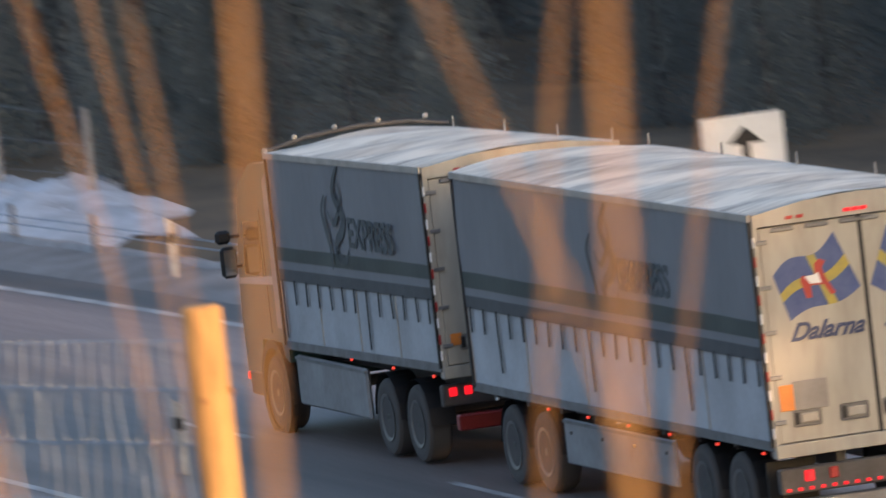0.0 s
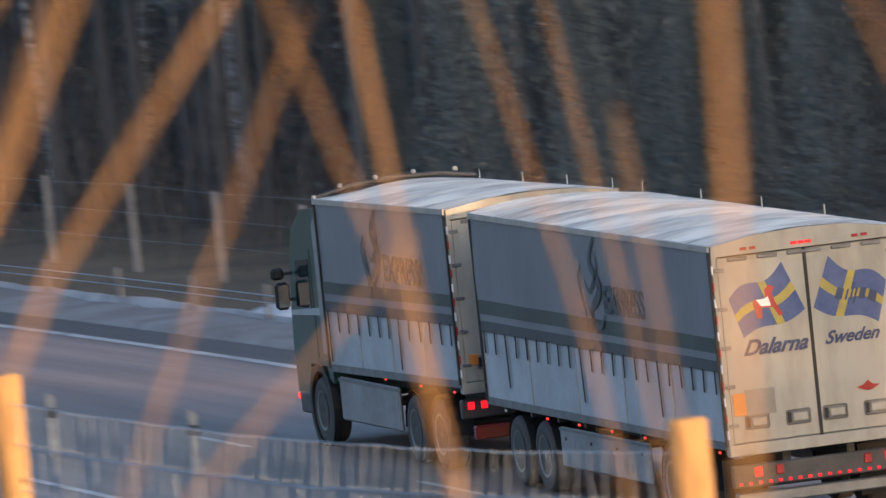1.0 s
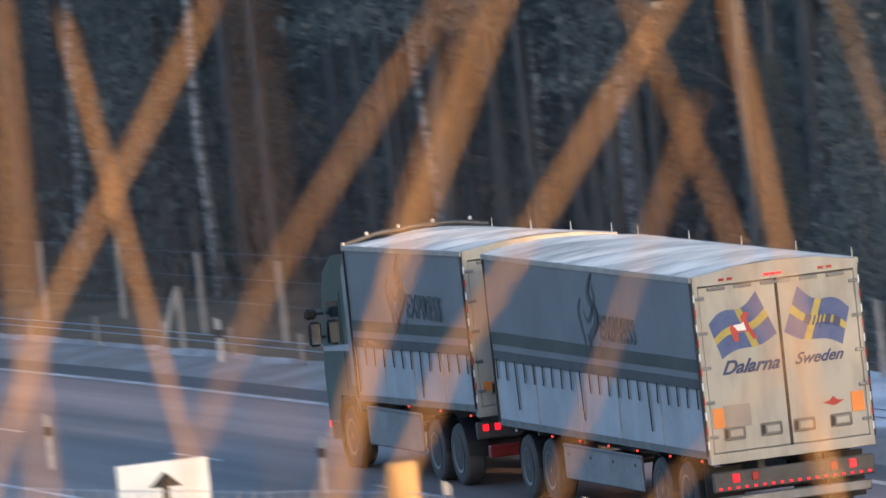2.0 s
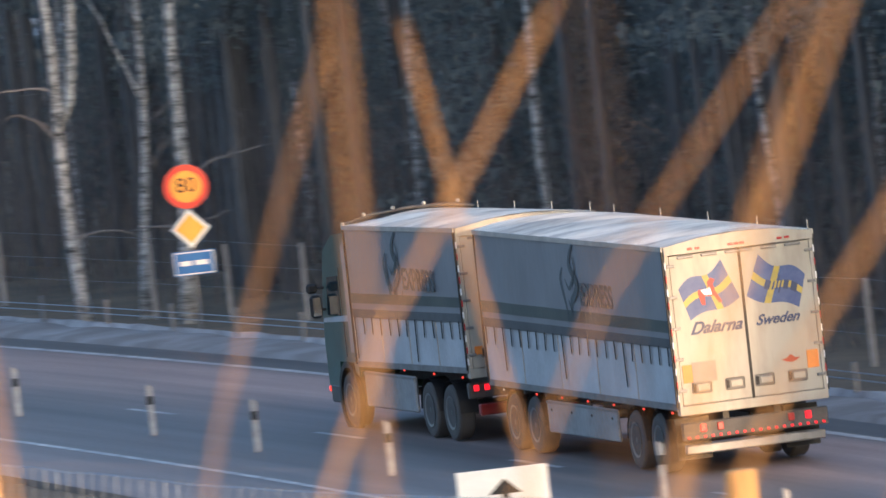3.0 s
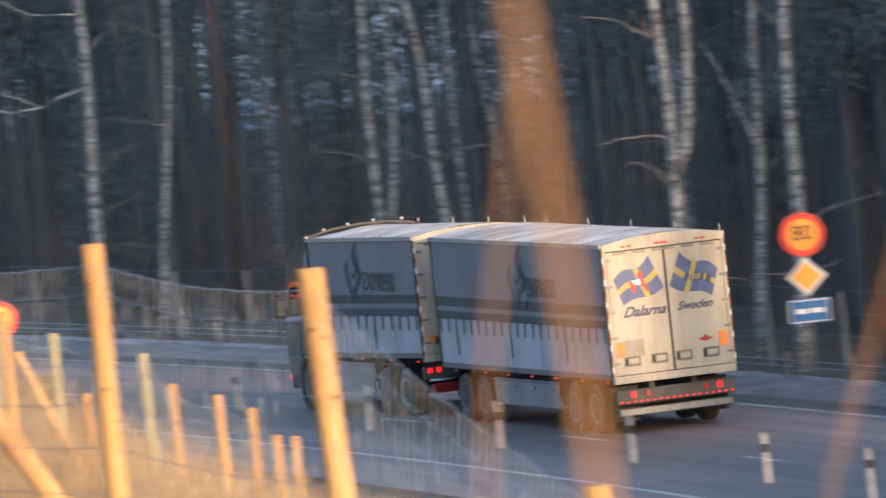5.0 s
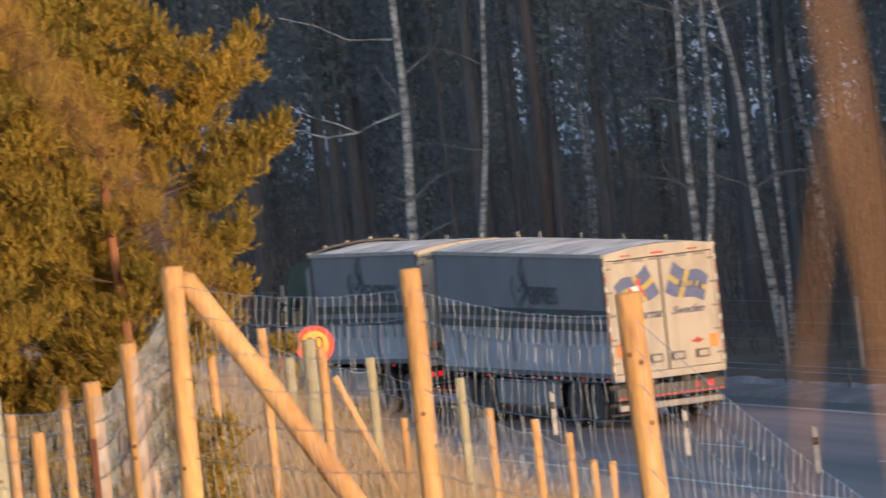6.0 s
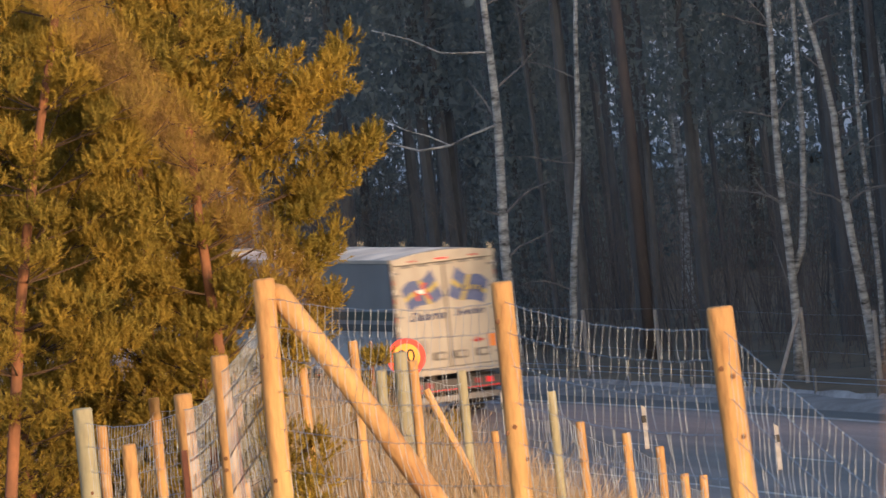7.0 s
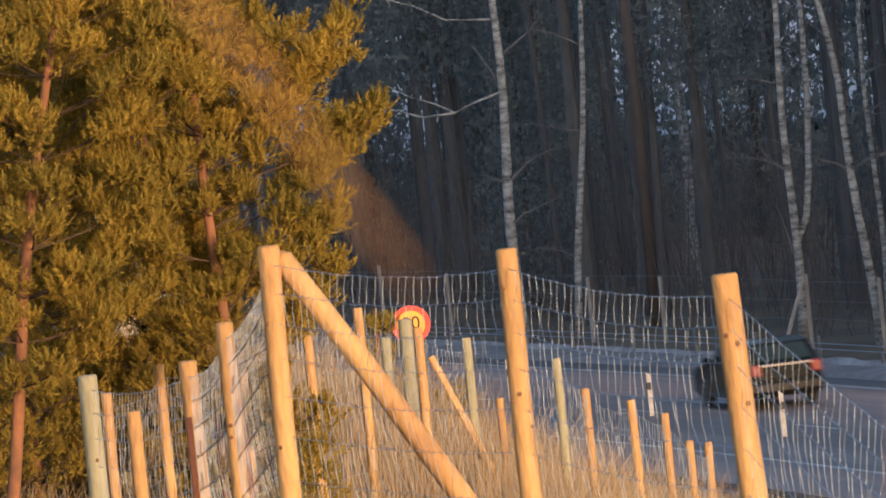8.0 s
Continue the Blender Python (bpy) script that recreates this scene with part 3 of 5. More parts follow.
        part("figure_stroke", stroke([(0.30, 0.62), (0.10, 0.40), (-0.25, 0.36), (-0.40, 0.55)], 0.05), PRINT, em)
        side = pose(s * (h + 0.034), yc + s * 1.42, hem + 0.72 + lean(yc), 90, 0, 90 if s > 0 else -90)
        lettering("word", "EXPRESS", 0.54, PRINT, c, side, bold=0.012)
    # crowned canvas roof over bows
    rf = Shape()
    n, m = int(L * 4), 14
    for i in range(n + 1):
        y = -0.02 + (L + 0.02) * i / n
        for j in range(m + 1):
            u = -1 + 2 * j / m
            sag = -0.075 * (0.5 - 0.5 * math.cos(2 * math.pi * (y / 1.9 + 0.45 * u))) ** 2 * (1 - u**4)
            rf.v.append((u * (h + 0.03), y, zt + crown * (1 - abs(u) ** 2.2) + sag + 0.01 + lean(y) + 0.012 * noise.noise((u * 2, y * 1.2, L))))
    for i in range(n):
        for j in range(m):
            a = i * (m + 1) + j
            rf.f.append((a, a + 1, a + m + 2, a + m + 1))
    roof = part("roof", rf, ROOF, parent, "white crowned canvas roof with sagging folds", smooth=True)
    for s in (-1, 1):
        part("roof_rail", side_slab(s * (h - 0.02), s * (h + 0.035), 0, L, zt - 0.07, zt + 0.012), GREY_PLATE, roof)
    for k in range(pegs):
        y = 0.05 + (L - 0.2) * k / (pegs - 1)
        part("roof_peg", Shape().tube([(h - 0.03, y, zt + lean(y)), (h - 0.03, y, zt + 0.17 + lean(y))], [0.018, 0.013], 6), CHROME, roof)


def rear_bumper(parent, W, y, z0, z1, row=True):
    bp = Shape().box(-W / 2 + 0.03, W / 2 - 0.03, y, y + 0.12, z0, z1, 0.02)
    b = part("rear_bumper", bp, STEEL, parent, "dark rear bumper bar with a row of red lamps")
    for k in range(18 if row else 0):
        x = -W / 2 + 0.12 + k * (W - 0.24) / 17
        part("bar_lamp", Shape().box(x - 0.026, x + 0.026, y - 0.02, y + 0.01, z0 + 0.03, z0 + 0.07, 0.008), RED_LAMP, b)
    for s in (-1, 1):
        for x in (0.62, 0.92) if row else (0.93, 1.13):
            w = 0.055 if row else 0.05
            part("tail_lamp", Shape().box(s * x - w, s * x + w, y - 0.03, y + 0.01, z0 + 0.13, z1 - 0.04, 0.012), RED_LAMP if x > 0.7 else RED_TAPE, b)
    return b


def make_trailer():
    L, W, zb, zt, crown = 11.77, 2.6, 1.17, 3.86, 0.13
    tr = thing("trailer", "blue-grey curtain-sided lorry trailer with white rear doors", "trailer")
    box_body(tr, L, W, zb, zt, 2.19, 2.43, 2.63, crown, 0.0, 5, 5)
    rear_doors(tr, zb, zt, crown, W, 0.0)
    flag_l, place = flag(tr, 2.93, False, -0.02)
    horse_print(flag_l, place, -0.02)
    flag_r, place_r = flag(tr, 2.93, True, -0.02)
    for u, w, v0, v1 in ((0.24, 0.11, 0.36, 0.60), (0.40, 0.035, 0.36, 0.60), (0.48, 0.035, 0.36, 0.74), (0.55, 0.035, 0.26, 0.60), (0.63, 0.10, 0.36, 0.60), (0.78, 0.12, 0.36, 0.60)):
        mark = Shape().slab([place_r(u, v0), place_r(u + w, v0), place_r(u + w, v1), place_r(u, v1)], "y", -0.033, -0.030)
        part("logo_mark", mark, INK, flag_r, "dark logo shape")
    lettering("word", "Dalarna", 0.285, INK, tr, pose(-0.54, -0.032, 2.45, 90, 0, 0), 0.5, 0.008)
    lettering("word", "Sweden", 0.24, INK, tr, pose(0.54, -0.032, 2.46, 90, 0, 0), 0.5, 0.006)
    part("paper_plate", Shape().box(-1.02, -0.60, -0.036, -0.018, 1.56, 1.90, 0.004), DULL_PLATE, tr, "plain grey plate")
    part("badge", Shape().slab([(0.54, 1.76), (0.64, 1.72), (0.71, 1.70), (0.78, 1.72), (0.88, 1.77), (0.78, 1.78), (0.71, 1.84), (0.64, 1.78)], "y", -0.034, -0.03), RED_TAPE, tr, "small red winged badge")
    rear_bumper(tr, W, 0.02, 0.60, 0.90)
    part("under_run_bar", Shape().box(-1.22, 1.22, 0.10, 0.22, 0.36, 0.52, 0.02), ZINC, tr, "grey under-run bar")
    part("mud_flap", Shape().box(-1.25, -0.65, 0.55, 0.58, 0.25, 0.95), BLACK, tr)
    part("mud_flap", Shape().box(0.65, 1.25, 0.55, 0.58, 0.25, 0.95), BLACK, tr)
    fr = Shape()
    for x in (-0.45, 0.45):
        fr.box(x - 0.06, x + 0.06, 0.2, L - 0.2, 0.82, 1.15, 0.01)
    for k in range(9):
        fr.box(-1.2, 1.2, 0.4 + k * 1.35, 0.5 + k * 1.35, 1.02, 1.15)
    part("chassis", fr, STEEL, tr, "dark steel chassis")
    for s in (-1, 1):
        pn = Shape().box(s * 1.20, s * 1.25, 4.0, 8.35, 0.42, 0.98, 0.02)
        p = part("side_panel", pn, SKIRT, tr, "grey side guard panel")
        part("panel_rail", Shape().box(s * 1.25, s * 1.262, 4.0, 8.35, 0.93, 0.97), ZINC, p)
        for k in range(4):
            part("panel_bolt", Shape().disc((s * 1.25, 4.3 + k * 1.25, 0.82), "x", [(0, 0.025), (s * 0.02, 0.02)], 8), STEEL, p)
        for y in (1.55, 2.95, 9.2, 10.5):
            wheel(tr, s * 1.10, y, s)
            g = Shape()
            pts = [(s * 1.08, y + 0.58 * math.cos(a), 0.51 + 0.58 * math.sin(a)) for a in [math.pi * k / 8 for k in range(9)]]
            for a, b in zip(pts, pts[1:]):
                g.add([(a[0] - 0.16, a[1], a[2]), (a[0] + 0.16, a[1], a[2]), (b[0] + 0.16, b[1], b[2]), (b[0] - 0.16, b[1], b[2])], [(0, 1, 2, 3)])
            part("mudguard", g, BLACK, tr)
        for k, y in enumerate((0.5, 2.2, 4.0, 5.6, 7.2, 8.8, 10.9)):
            part("side_marker", Shape().box(s * 1.27, s * 1.30, y - 0.028, y + 0.028, zb - 0.12, zb - 0.085, 0.008), AMBER if k != 6 else SIGN_WHITE, tr)
    for y in (1.55, 2.95, 9.2, 10.5):
        part("axle", Shape().tube([(-1.0, y, 0.51), (1.0, y, 0.51)], [0.08, 0.08], 10), STEEL, tr)
    part("drawbar", Shape().tube([(-0.4, 10.6, 0.75), (0, L + 1.5, 0.62)], [0.07, 0.07], 8).tube([(0.4, 10.6, 0.75), (0, L + 1.5, 0.62)], [0.07, 0.07], 8), STEEL, tr, "steel drawbar")
    return tr


def make_truck():
    L, W, zb, zt, crown = 7.21, 2.6, 1.32, 3.86, 0.12
    tk = thing("truck", "curtain-sided lorry with a dark green cab and roof beacons", "truck")
    box_body(tk, L, W, zb, zt, 2.20, 2.45, 2.63, crown, 0.115, 4, 4)
    rear_doors(tk, zb, zt, crown, W, 0.0, (0.075, 0.27, 0.42))
    b = rear_bumper(tk, W, 0.25, 0.80, 1.08, False)
    part("tow_beam", Shape().box(-1.15, 1.15, 0.02, 0.18, 0.50, 0.70, 0.02), TAIL_RED, tk, "dull red tow beam")
    fr = Shape()
    for x in (-0.42, 0.42):
        fr.box(x - 0.05, x + 0.05, 0.2, 9.0, 0.86, 1.18, 0.01)
    part("chassis", fr, STEEL, tk, "dark steel chassis")
    for s in (-1, 1):
        p = part("side_panel", Shape().box(s * 1.18, s * 1.25, 3.75, 7.0, 0.42, 1.08, 0.03), SKIRT, tk, "grey side skirt panel")
        part("panel_rail", Shape().box(s * 1.25, s * 1.262, 3.75, 7.0, 1.02, 1.06), ZINC, p)
        for y in (1.55, 2.9):
            wheel(tk, s * 1.10, y, s)
            g = Shape()
            pts = [(s * 1.08, y + 0.58 * math.cos(a), 0.51 + 0.58 * math.sin(a)) for a in [math.pi * k / 8 for k in range(9)]]
            for a, c in zip(pts, pts[1:]):
                g.add([(a[0] - 0.17, a[1], a[2]), (a[0] + 0.17, a[1], a[2]), (c[0] + 0.17, c[1], c[2]), (c[0] - 0.17, c[1], c[2])], [(0, 1, 2, 3)])
            part("mudguard", g, BLACK, tk)
        wheel(tk, s * 1.10, 8.05, s)
        for y in (0.5, 2.3, 4.2, 6.6):
            part("side_marker", Shape().box(s * 1.27, s * 1.30, y - 0.028, y + 0.028, zb - 0.15, zb - 0.115, 0.008), AMBER, tk)
    for y in (1.55, 2.9, 8.05):
        part("axle", Shape().tube([(-1.0, y, 0.51), (1.0, y, 0.51)], [0.08, 0.08], 10), STEEL, tk)
    # cab: side outline swept across the width
    side = [(7.32, 0.95), (7.55, 1.02), (7.62, 1.20), (8.55, 1.20), (8.62, 0.85), (8.72, 0.55), (9.30, 0.50), (9.42, 0.70), (9.45, 1.5), (9.36, 2.1), (9.10, 2.95), (8.95, 3.25), (8.3, 3.55), (7.45, 3.60), (7.32, 3.4)]
    cab = part("cab", Shape().slab(side, "x", -1.24, 1.24), CAB_GREEN, tk, "dark green lorry cab")
    for s in (-1, 1):
        part("cab_step", Shape().box(s * 1.18, s * 1.26, 8.62, 9.3, 0.42, 0.75, 0.03), STEEL, cab)
        part("side_window", Shape().slab([(8.15, 2.05), (9.02, 2.05), (8.88, 2.75), (8.15, 2.80)], "x", s * 1.241, s * 1.249), GLASS, cab, "dark cab side window")
        part("door_gap", Shape().box(s * 1.241, s * 1.246, 8.02, 8.04, 1.3, 2.95), BLACK, cab)
        part("wheel_arch", Shape().disc((s * 1.15, 8.05, 0.56), "x", [(0, 0.66), (s * 0.12, 0.66), (s * 0.12, 0.55), (0, 0.55)], 24), BLACK, cab)
        part("light_stripe", Shape().slab([(7.4, 1.98), (9.35, 1.90), (9.33, 1.98), (7.4, 2.10)], "x", s * 1.241, s * 1.247), BOARD, cab, "pale stripe along the door")
        mr = part("mirror", Shape().box(s * 1.30, s * 1.52, 9.12, 9.26, 2.0, 2.42, 0.05).box(s * 1.36, s * 1.56, 9.14, 9.26, 2.46, 2.64, 0.04), BLACK, cab, "black door mirror")
        for z in (2.15, 2.55):
            part("mirror_arm", Shape().tube([(s * 1.22, 9.15, z), (s * 1.42, 9.2, z)], [0.025, 0.025], 6), BLACK, mr)
        part("mirror_glass", Shape().box(s * 1.33, s * 1.49, 9.112, 9.118, 2.04, 2.38), CHROME, mr)
        part("wind_deflector", Shape().slab([(7.18, 1.4), (7.62, 1.4), (7.62, 3.35), (7.3, 3.55)], "x", s * 1.245, s * 1.275), SKIRT, cab, "grey cab side deflector")
        part("corner_lamp", Shape().box(s * 1.22, s * 1.27, 9.30, 9.40, 0.62, 0.72, 0.01), AMBER, cab)
    part("windscreen", Shape().slab([(-1.12, 0), (1.12, 0), (1.08, 0.85), (-1.08, 0.85)], "z", 0, 0.008), GLASS, cab, "windscreen", at=pose(0, 9.39, 2.08, 73))
    bar = part("light_bar", Shape().tube([(-1.25, 7.25, 3.76), (-0.7, 7.25, 3.88), (0, 7.25, 3.93), (0.7, 7.25, 3.91), (1.25, 7.25, 3.82)], [0.035] * 5, 8), STEEL, tk, "black roof lamp bar")
    for x, z in ((-1.28, 3.80), (-0.86, 3.93), (-0.3, 3.99), (0.3, 4.01), (0.95, 3.98)):
        part("beacon", Shape().disc((x, 7.25, z - 0.06), "z", [(0, 0.035), (0.025, 0.042), (0.055, 0.034), (0.065, 0.012)], 12), GREY_PLATE, bar, "grey roof lamp", smooth=True)
    return tk


trailer = make_trailer()
truck = make_truck()


def make_car():
    c = thing("car", "dark hatchback car driving behind the lorry", "car")
    side = [(0.02, 0.35), (0.0, 0.62), (0.06, 0.98), (0.18, 1.02), (0.50, 1.42), (1.0, 1.49), (1.9, 1.47), (2.35, 1.36), (2.95, 1.02), (4.0, 0.86), (4.22, 0.68), (4.26, 0.35), (3.9, 0.24), (0.3, 0.24)]
    sh = Shape()
    n = len(side)
    cols = [(-0.86, 0.93), (-0.82, 1.0), (0.82, 1.0), (0.86, 0.93)]
    for x, k in cols:
        for y, z in side:
            tuck = max(0.0, (z - 0.95)) * 0.32
            sh.v.append((x * (1 - tuck), 2.1 + (y - 2.1) * k, z))
    for i in range(3):
        for k in range(n):
            a, b = i * n + k, i * n + (k + 1) % n
            sh.f.append((a, b, b + n, a + n))
    sh.f += [tuple(range(n)), tuple(3 * n + k for k in range(n))]
    body = part("body", sh, CAR_PAINT, c, "dark painted car body")
    part("rear_window", Shape().slab([(-0.66, 0), (0.66, 0), (0.58, 0.42), (-0.58, 0.42)], "z", 0, 0.01), GLASS, body, "pale reflecting rear window", at=pose(0, 0.185, 1.035, 51))
    for s in (-1, 1):
        part("side_window", Shape().slab([(0.62, 1.03), (2.85, 1.02), (2.3, 1.32), (1.0, 1.40), (0.75, 1.36)], "x", s * 0.80, s * 0.815), GLASS, body)
        part("tail_light", Shape().box(s * 0.58, s * 0.82, -0.02, 0.10, 0.72, 0.98, 0.03), TAIL_RED, body, "red tail light")
        for y in (0.75, 3.42):
            t = part("wheel", Shape().disc((0, 0, 0), "x", [(-0.1, 0.2), (-0.1, 0.28), (-0.07, 0.315), (0.07, 0.315), (0.1, 0.28), (0.1, 0.2)], 20), RUBBER, c, at=pose(s * 0.76, y, 0.32))
            part("rim", Shape().disc((0, 0, 0), "x", [(s * 0.02, 0.05), (s * 0.105, 0.2), (s * 0.09, 0.06)], 14), RIM, t)
        part("wing_mirror", Shape().box(s * 0.86, s * 1.02, 2.75, 2.85, 0.98, 1.12, 0.03), CAR_PAINT, body)
    part("rear_trim", Shape().box(-0.62, 0.62, -0.03, 0.02, 0.92, 0.97, 0.01), CHROME, body, "bright trim strip")
    part("rear_bumper", Shape().box(-0.84, 0.84, -0.04, 0.12, 0.36, 0.56, 0.03), BLACK, body)
    return c


car = make_car()


# ---- signs, markers and barrier ----
def round_sign(x, y, z, r, plates, turn):
    s = thing("speed_sign", "round yellow speed sign with red rim" + (" over smaller plates" if plates else " half hidden by fence posts"), "road sign", at=pose(x, y, 0, 0, 0, turn))
    part("pole", Shape().tube([(0, 0.06, -0.4), (0, 0.06, z + r * 0.8)], [0.035, 0.035], 10), ZINC, s, "grey steel pole")
    face = part("sign_face", Shape().disc((0, 0.0, z), "y", [(0.02, r * 0.97), (0.02, r), (0, r)], 40), SIGN_RED, s, "red rimmed sign plate")
    part("yellow_field", Shape().disc((0, -0.004, z), "y", [(0, r * 0.72), (0.003, r * 0.72)], 40), SIGN_YELLOW, face)
    lettering("number", "80", r * 0.95, BLACK, face, pose(0, -0.010, z + 0.02, 90))
    if plates:
        d = z - r - 0.42
        di = part("diamond_plate", Shape().slab([(-0.42, d), (0, d - 0.42), (0.42, d), (0, d + 0.42)], "y", 0, 0.02), SIGN_WHITE, s, "yellow and white diamond plate")
        part("diamond_field", Shape().slab([(-0.32, d), (0, d - 0.32), (0.32, d), (0, d + 0.32)], "y", -0.006, -0.002), SIGN_YELLOW, di)
        e = d - 0.42 - 0.31
        bl = part("blue_plate", Shape().box(-0.44, 0.44, 0, 0.02, e - 0.26, e + 0.26, 0.004), SIGN_BLUE, s, "blue direction plate with pale bars")
        part("plate_border", Shape().box(-0.42, 0.42, -0.004, -0.001, e + 0.215, e + 0.24).box(-0.42, 0.42, -0.004, -0.001, e - 0.24, e - 0.215).box(-0.42, -0.395, -0.004, -0.001, e - 0.215, e + 0.215).box(0.395, 0.42, -0.004, -0.001, e - 0.215, e + 0.215), SIGN_WHITE, bl, "white border")
        part("writing_bars", Shape().box(-0.30, -0.06, -0.006, -0.001, e - 0.05, e + 0.05).box(0.02, 0.30, -0.006, -0.001, e - 0.05, e + 0.05), SIGN_WHITE, bl)
    return s


round_sign(3.86, 251.97, 3.12, 0.47, True, 2)
round_sign(-14.18, 269.63, 2.22, 0.44, False, 4)


def arrow_board(x, y, z0, z1, w, turn):
    s = thing("arrow_board", "white board with a black upward arrow beside the road", "road sign", "arrow boards", at=pose(x, y, 0, 0, 0, turn))
    b = part("board", Shape().box(-w / 2, w / 2, 0, 0.03, z0, z1, 0.005), SIGN_WHITE, s, "white sign board")
    c, zb = 0.02 * w, z1 - 0.78
    part("arrow", Shape().slab([(c - 0.06, zb), (c + 0.06, zb), (c + 0.06, zb + 0.38), (c + 0.26, zb + 0.38), (c, zb + 0.62), (c - 0.26, zb + 0.38), (c - 0.06, zb + 0.38)], "y", -0.006, -0.002), BLACK, b, "black arrow")
    for q in (-0.35, 0.35):
        part("leg", Shape().tube([(q * w, 0.05, -0.6), (q * w, 0.05, z1 - 0.1)], [0.03, 0.03], 8), ZINC, s)
    return s


arrow_board(26.7, 162.8, 1.72, 2.90, 1.20, 9)
arrow_board(7.22, 184.86, 0.30, 1.54, 1.43, 3)


def marker_post():
    m = thing("marker_post", "slim white roadside marker post with a dark band", "marker post", "roadside marker posts")
    part("shaft", Shape().slab([(-0.05, -0.3), (0.05, -0.3), (0.05, 0.92), (-0.05, 1.0)], "y", -0.05, 0.02), PLASTIC, m, "white plastic shaft")
    part("reflector_band", Shape().box(-0.055, 0.055, -0.056, 0.026, 0.60, 0.76, 0.004), BLACK, m, "dark reflector band")
    return m


first_marker = marker_post()
spots = [(-0.17, 232.0), (2.3, 222.5), (4.07, 215.3), (6.15, 206.0), (-2.8, 240.6), (-5.6, 250.8), (-8.74, 262.9), (-12.3, 274.0), (10.2, 194.2), (11.4, 181.9), (13.1, 175.9), (17.2, 152.0), (20.7, 181.1), (10.2, 226.6)]
for k, (x, y) in enumerate(spots):
    m = pose(x, y, 0.0, 0, 0, 12)
    if k == 0:
        first_marker.matrix_basis = m
    else:
        copy_thing(first_marker, m)

barrier = thing("cable_barrier", "low grey cable barrier with short posts behind the verge", "barrier")
bp = Shape().box(-0.035, 0.035, -0.05, 0.05, -0.4, 0.72, 0.01)
bmesh_post = bp.mesh("post", ZINC)
for k in range(44):
    y = 150 + k * 4.0
    x, yy = beside(y, 5.5)
    p = new("post", bmesh_post)
    p.parent, p.matrix_basis = barrier, pose(x, yy, 0, 0, 2.0 * noise.noise((k, 0, 0)), math.degrees(lane_turn(y)))
for z in (0.42, 0.55):
    pts = [(*beside(150 + k * 4.0, 5.42), z) for k in range(44)]
    part("cable", Shape().tube(pts, [0.011] * 44, 5), WIRE, barrier)


# ---- grey fence posts along the edge of the wood ----
edge_fence = thing("edge_fence", "row of slim grey fence posts with leaning braces by the wood", "fence")
edge_post = Shape().tube([(0, 0, -0.4), (0, 0, 1.62), (0, 0, 1.66)], [0.062, 0.056, 0.045], 8).mesh("post", WOOD_GREY)
for k in range(32):
    y = 196 + k * 4.6
    x, yy = beside(y, 9.0)
    p = new("post", edge_post)
    p.parent, p.matrix_basis = edge_fence, pose(x, yy, ground_z(x, yy), 0, 3.0 * noise.noise((k, 5, 0)), 0)
for x, y, tall in ((-6.2, 283.5, 1.62), (9.4, 234.5, 1.05)):
    part("brace", Shape().tube([(x, y, -0.1), (x + 0.26 * tall, y + 0.4, 0.62 * tall), (x + 0.41 * tall, y + 0.6, tall)], [0.055, 0.053, 0.05], 8), WOOD_GREY, edge_fence, "leaning grey brace")
    part("brace_post", Shape().tube([(x + 0.45 * tall, y + 0.7, -0.3), (x + 0.45 * tall, y + 0.7, tall * 1.08)], [0.062, 0.055], 8), WOOD_GREY, edge_fence, "grey corner post")
for z in (0.5, 1.0, 1.5):
    pts = [(*beside(196 + k * 4.6, 9.0), z + 0.1 * noise.noise((k, z, 1))) for k in range(32)]
    part("row_wire", Shape().tube(pts, [0.0025] * 32, 4), WIRE, edge_fence)


# ---- wildlife fences ----
def fence_post(name, x, y, top, r, lean=0.0, material=None, deep=2.6):
    """A round peeled post with a chamfered head, grain splits and knots; part of a fence."""
    s = Shape()
    n, pts, rad = 14, [], []
    for k in range(8):
        z = -deep + deep * k / 7
        pts.append((0.012 * noise.noise((x, z, y)) + lean * z, 0.01 * noise.noise((y, z, x)), z))
        rad.append(r * (1.0 + 0.05 * noise.noise((x * 3, z * 2, 1))))
    pts.append((pts[-1][0], pts[-1][1], 0.012))
    rad.append(r * 0.88)
    return s.tube(pts, rad, n)


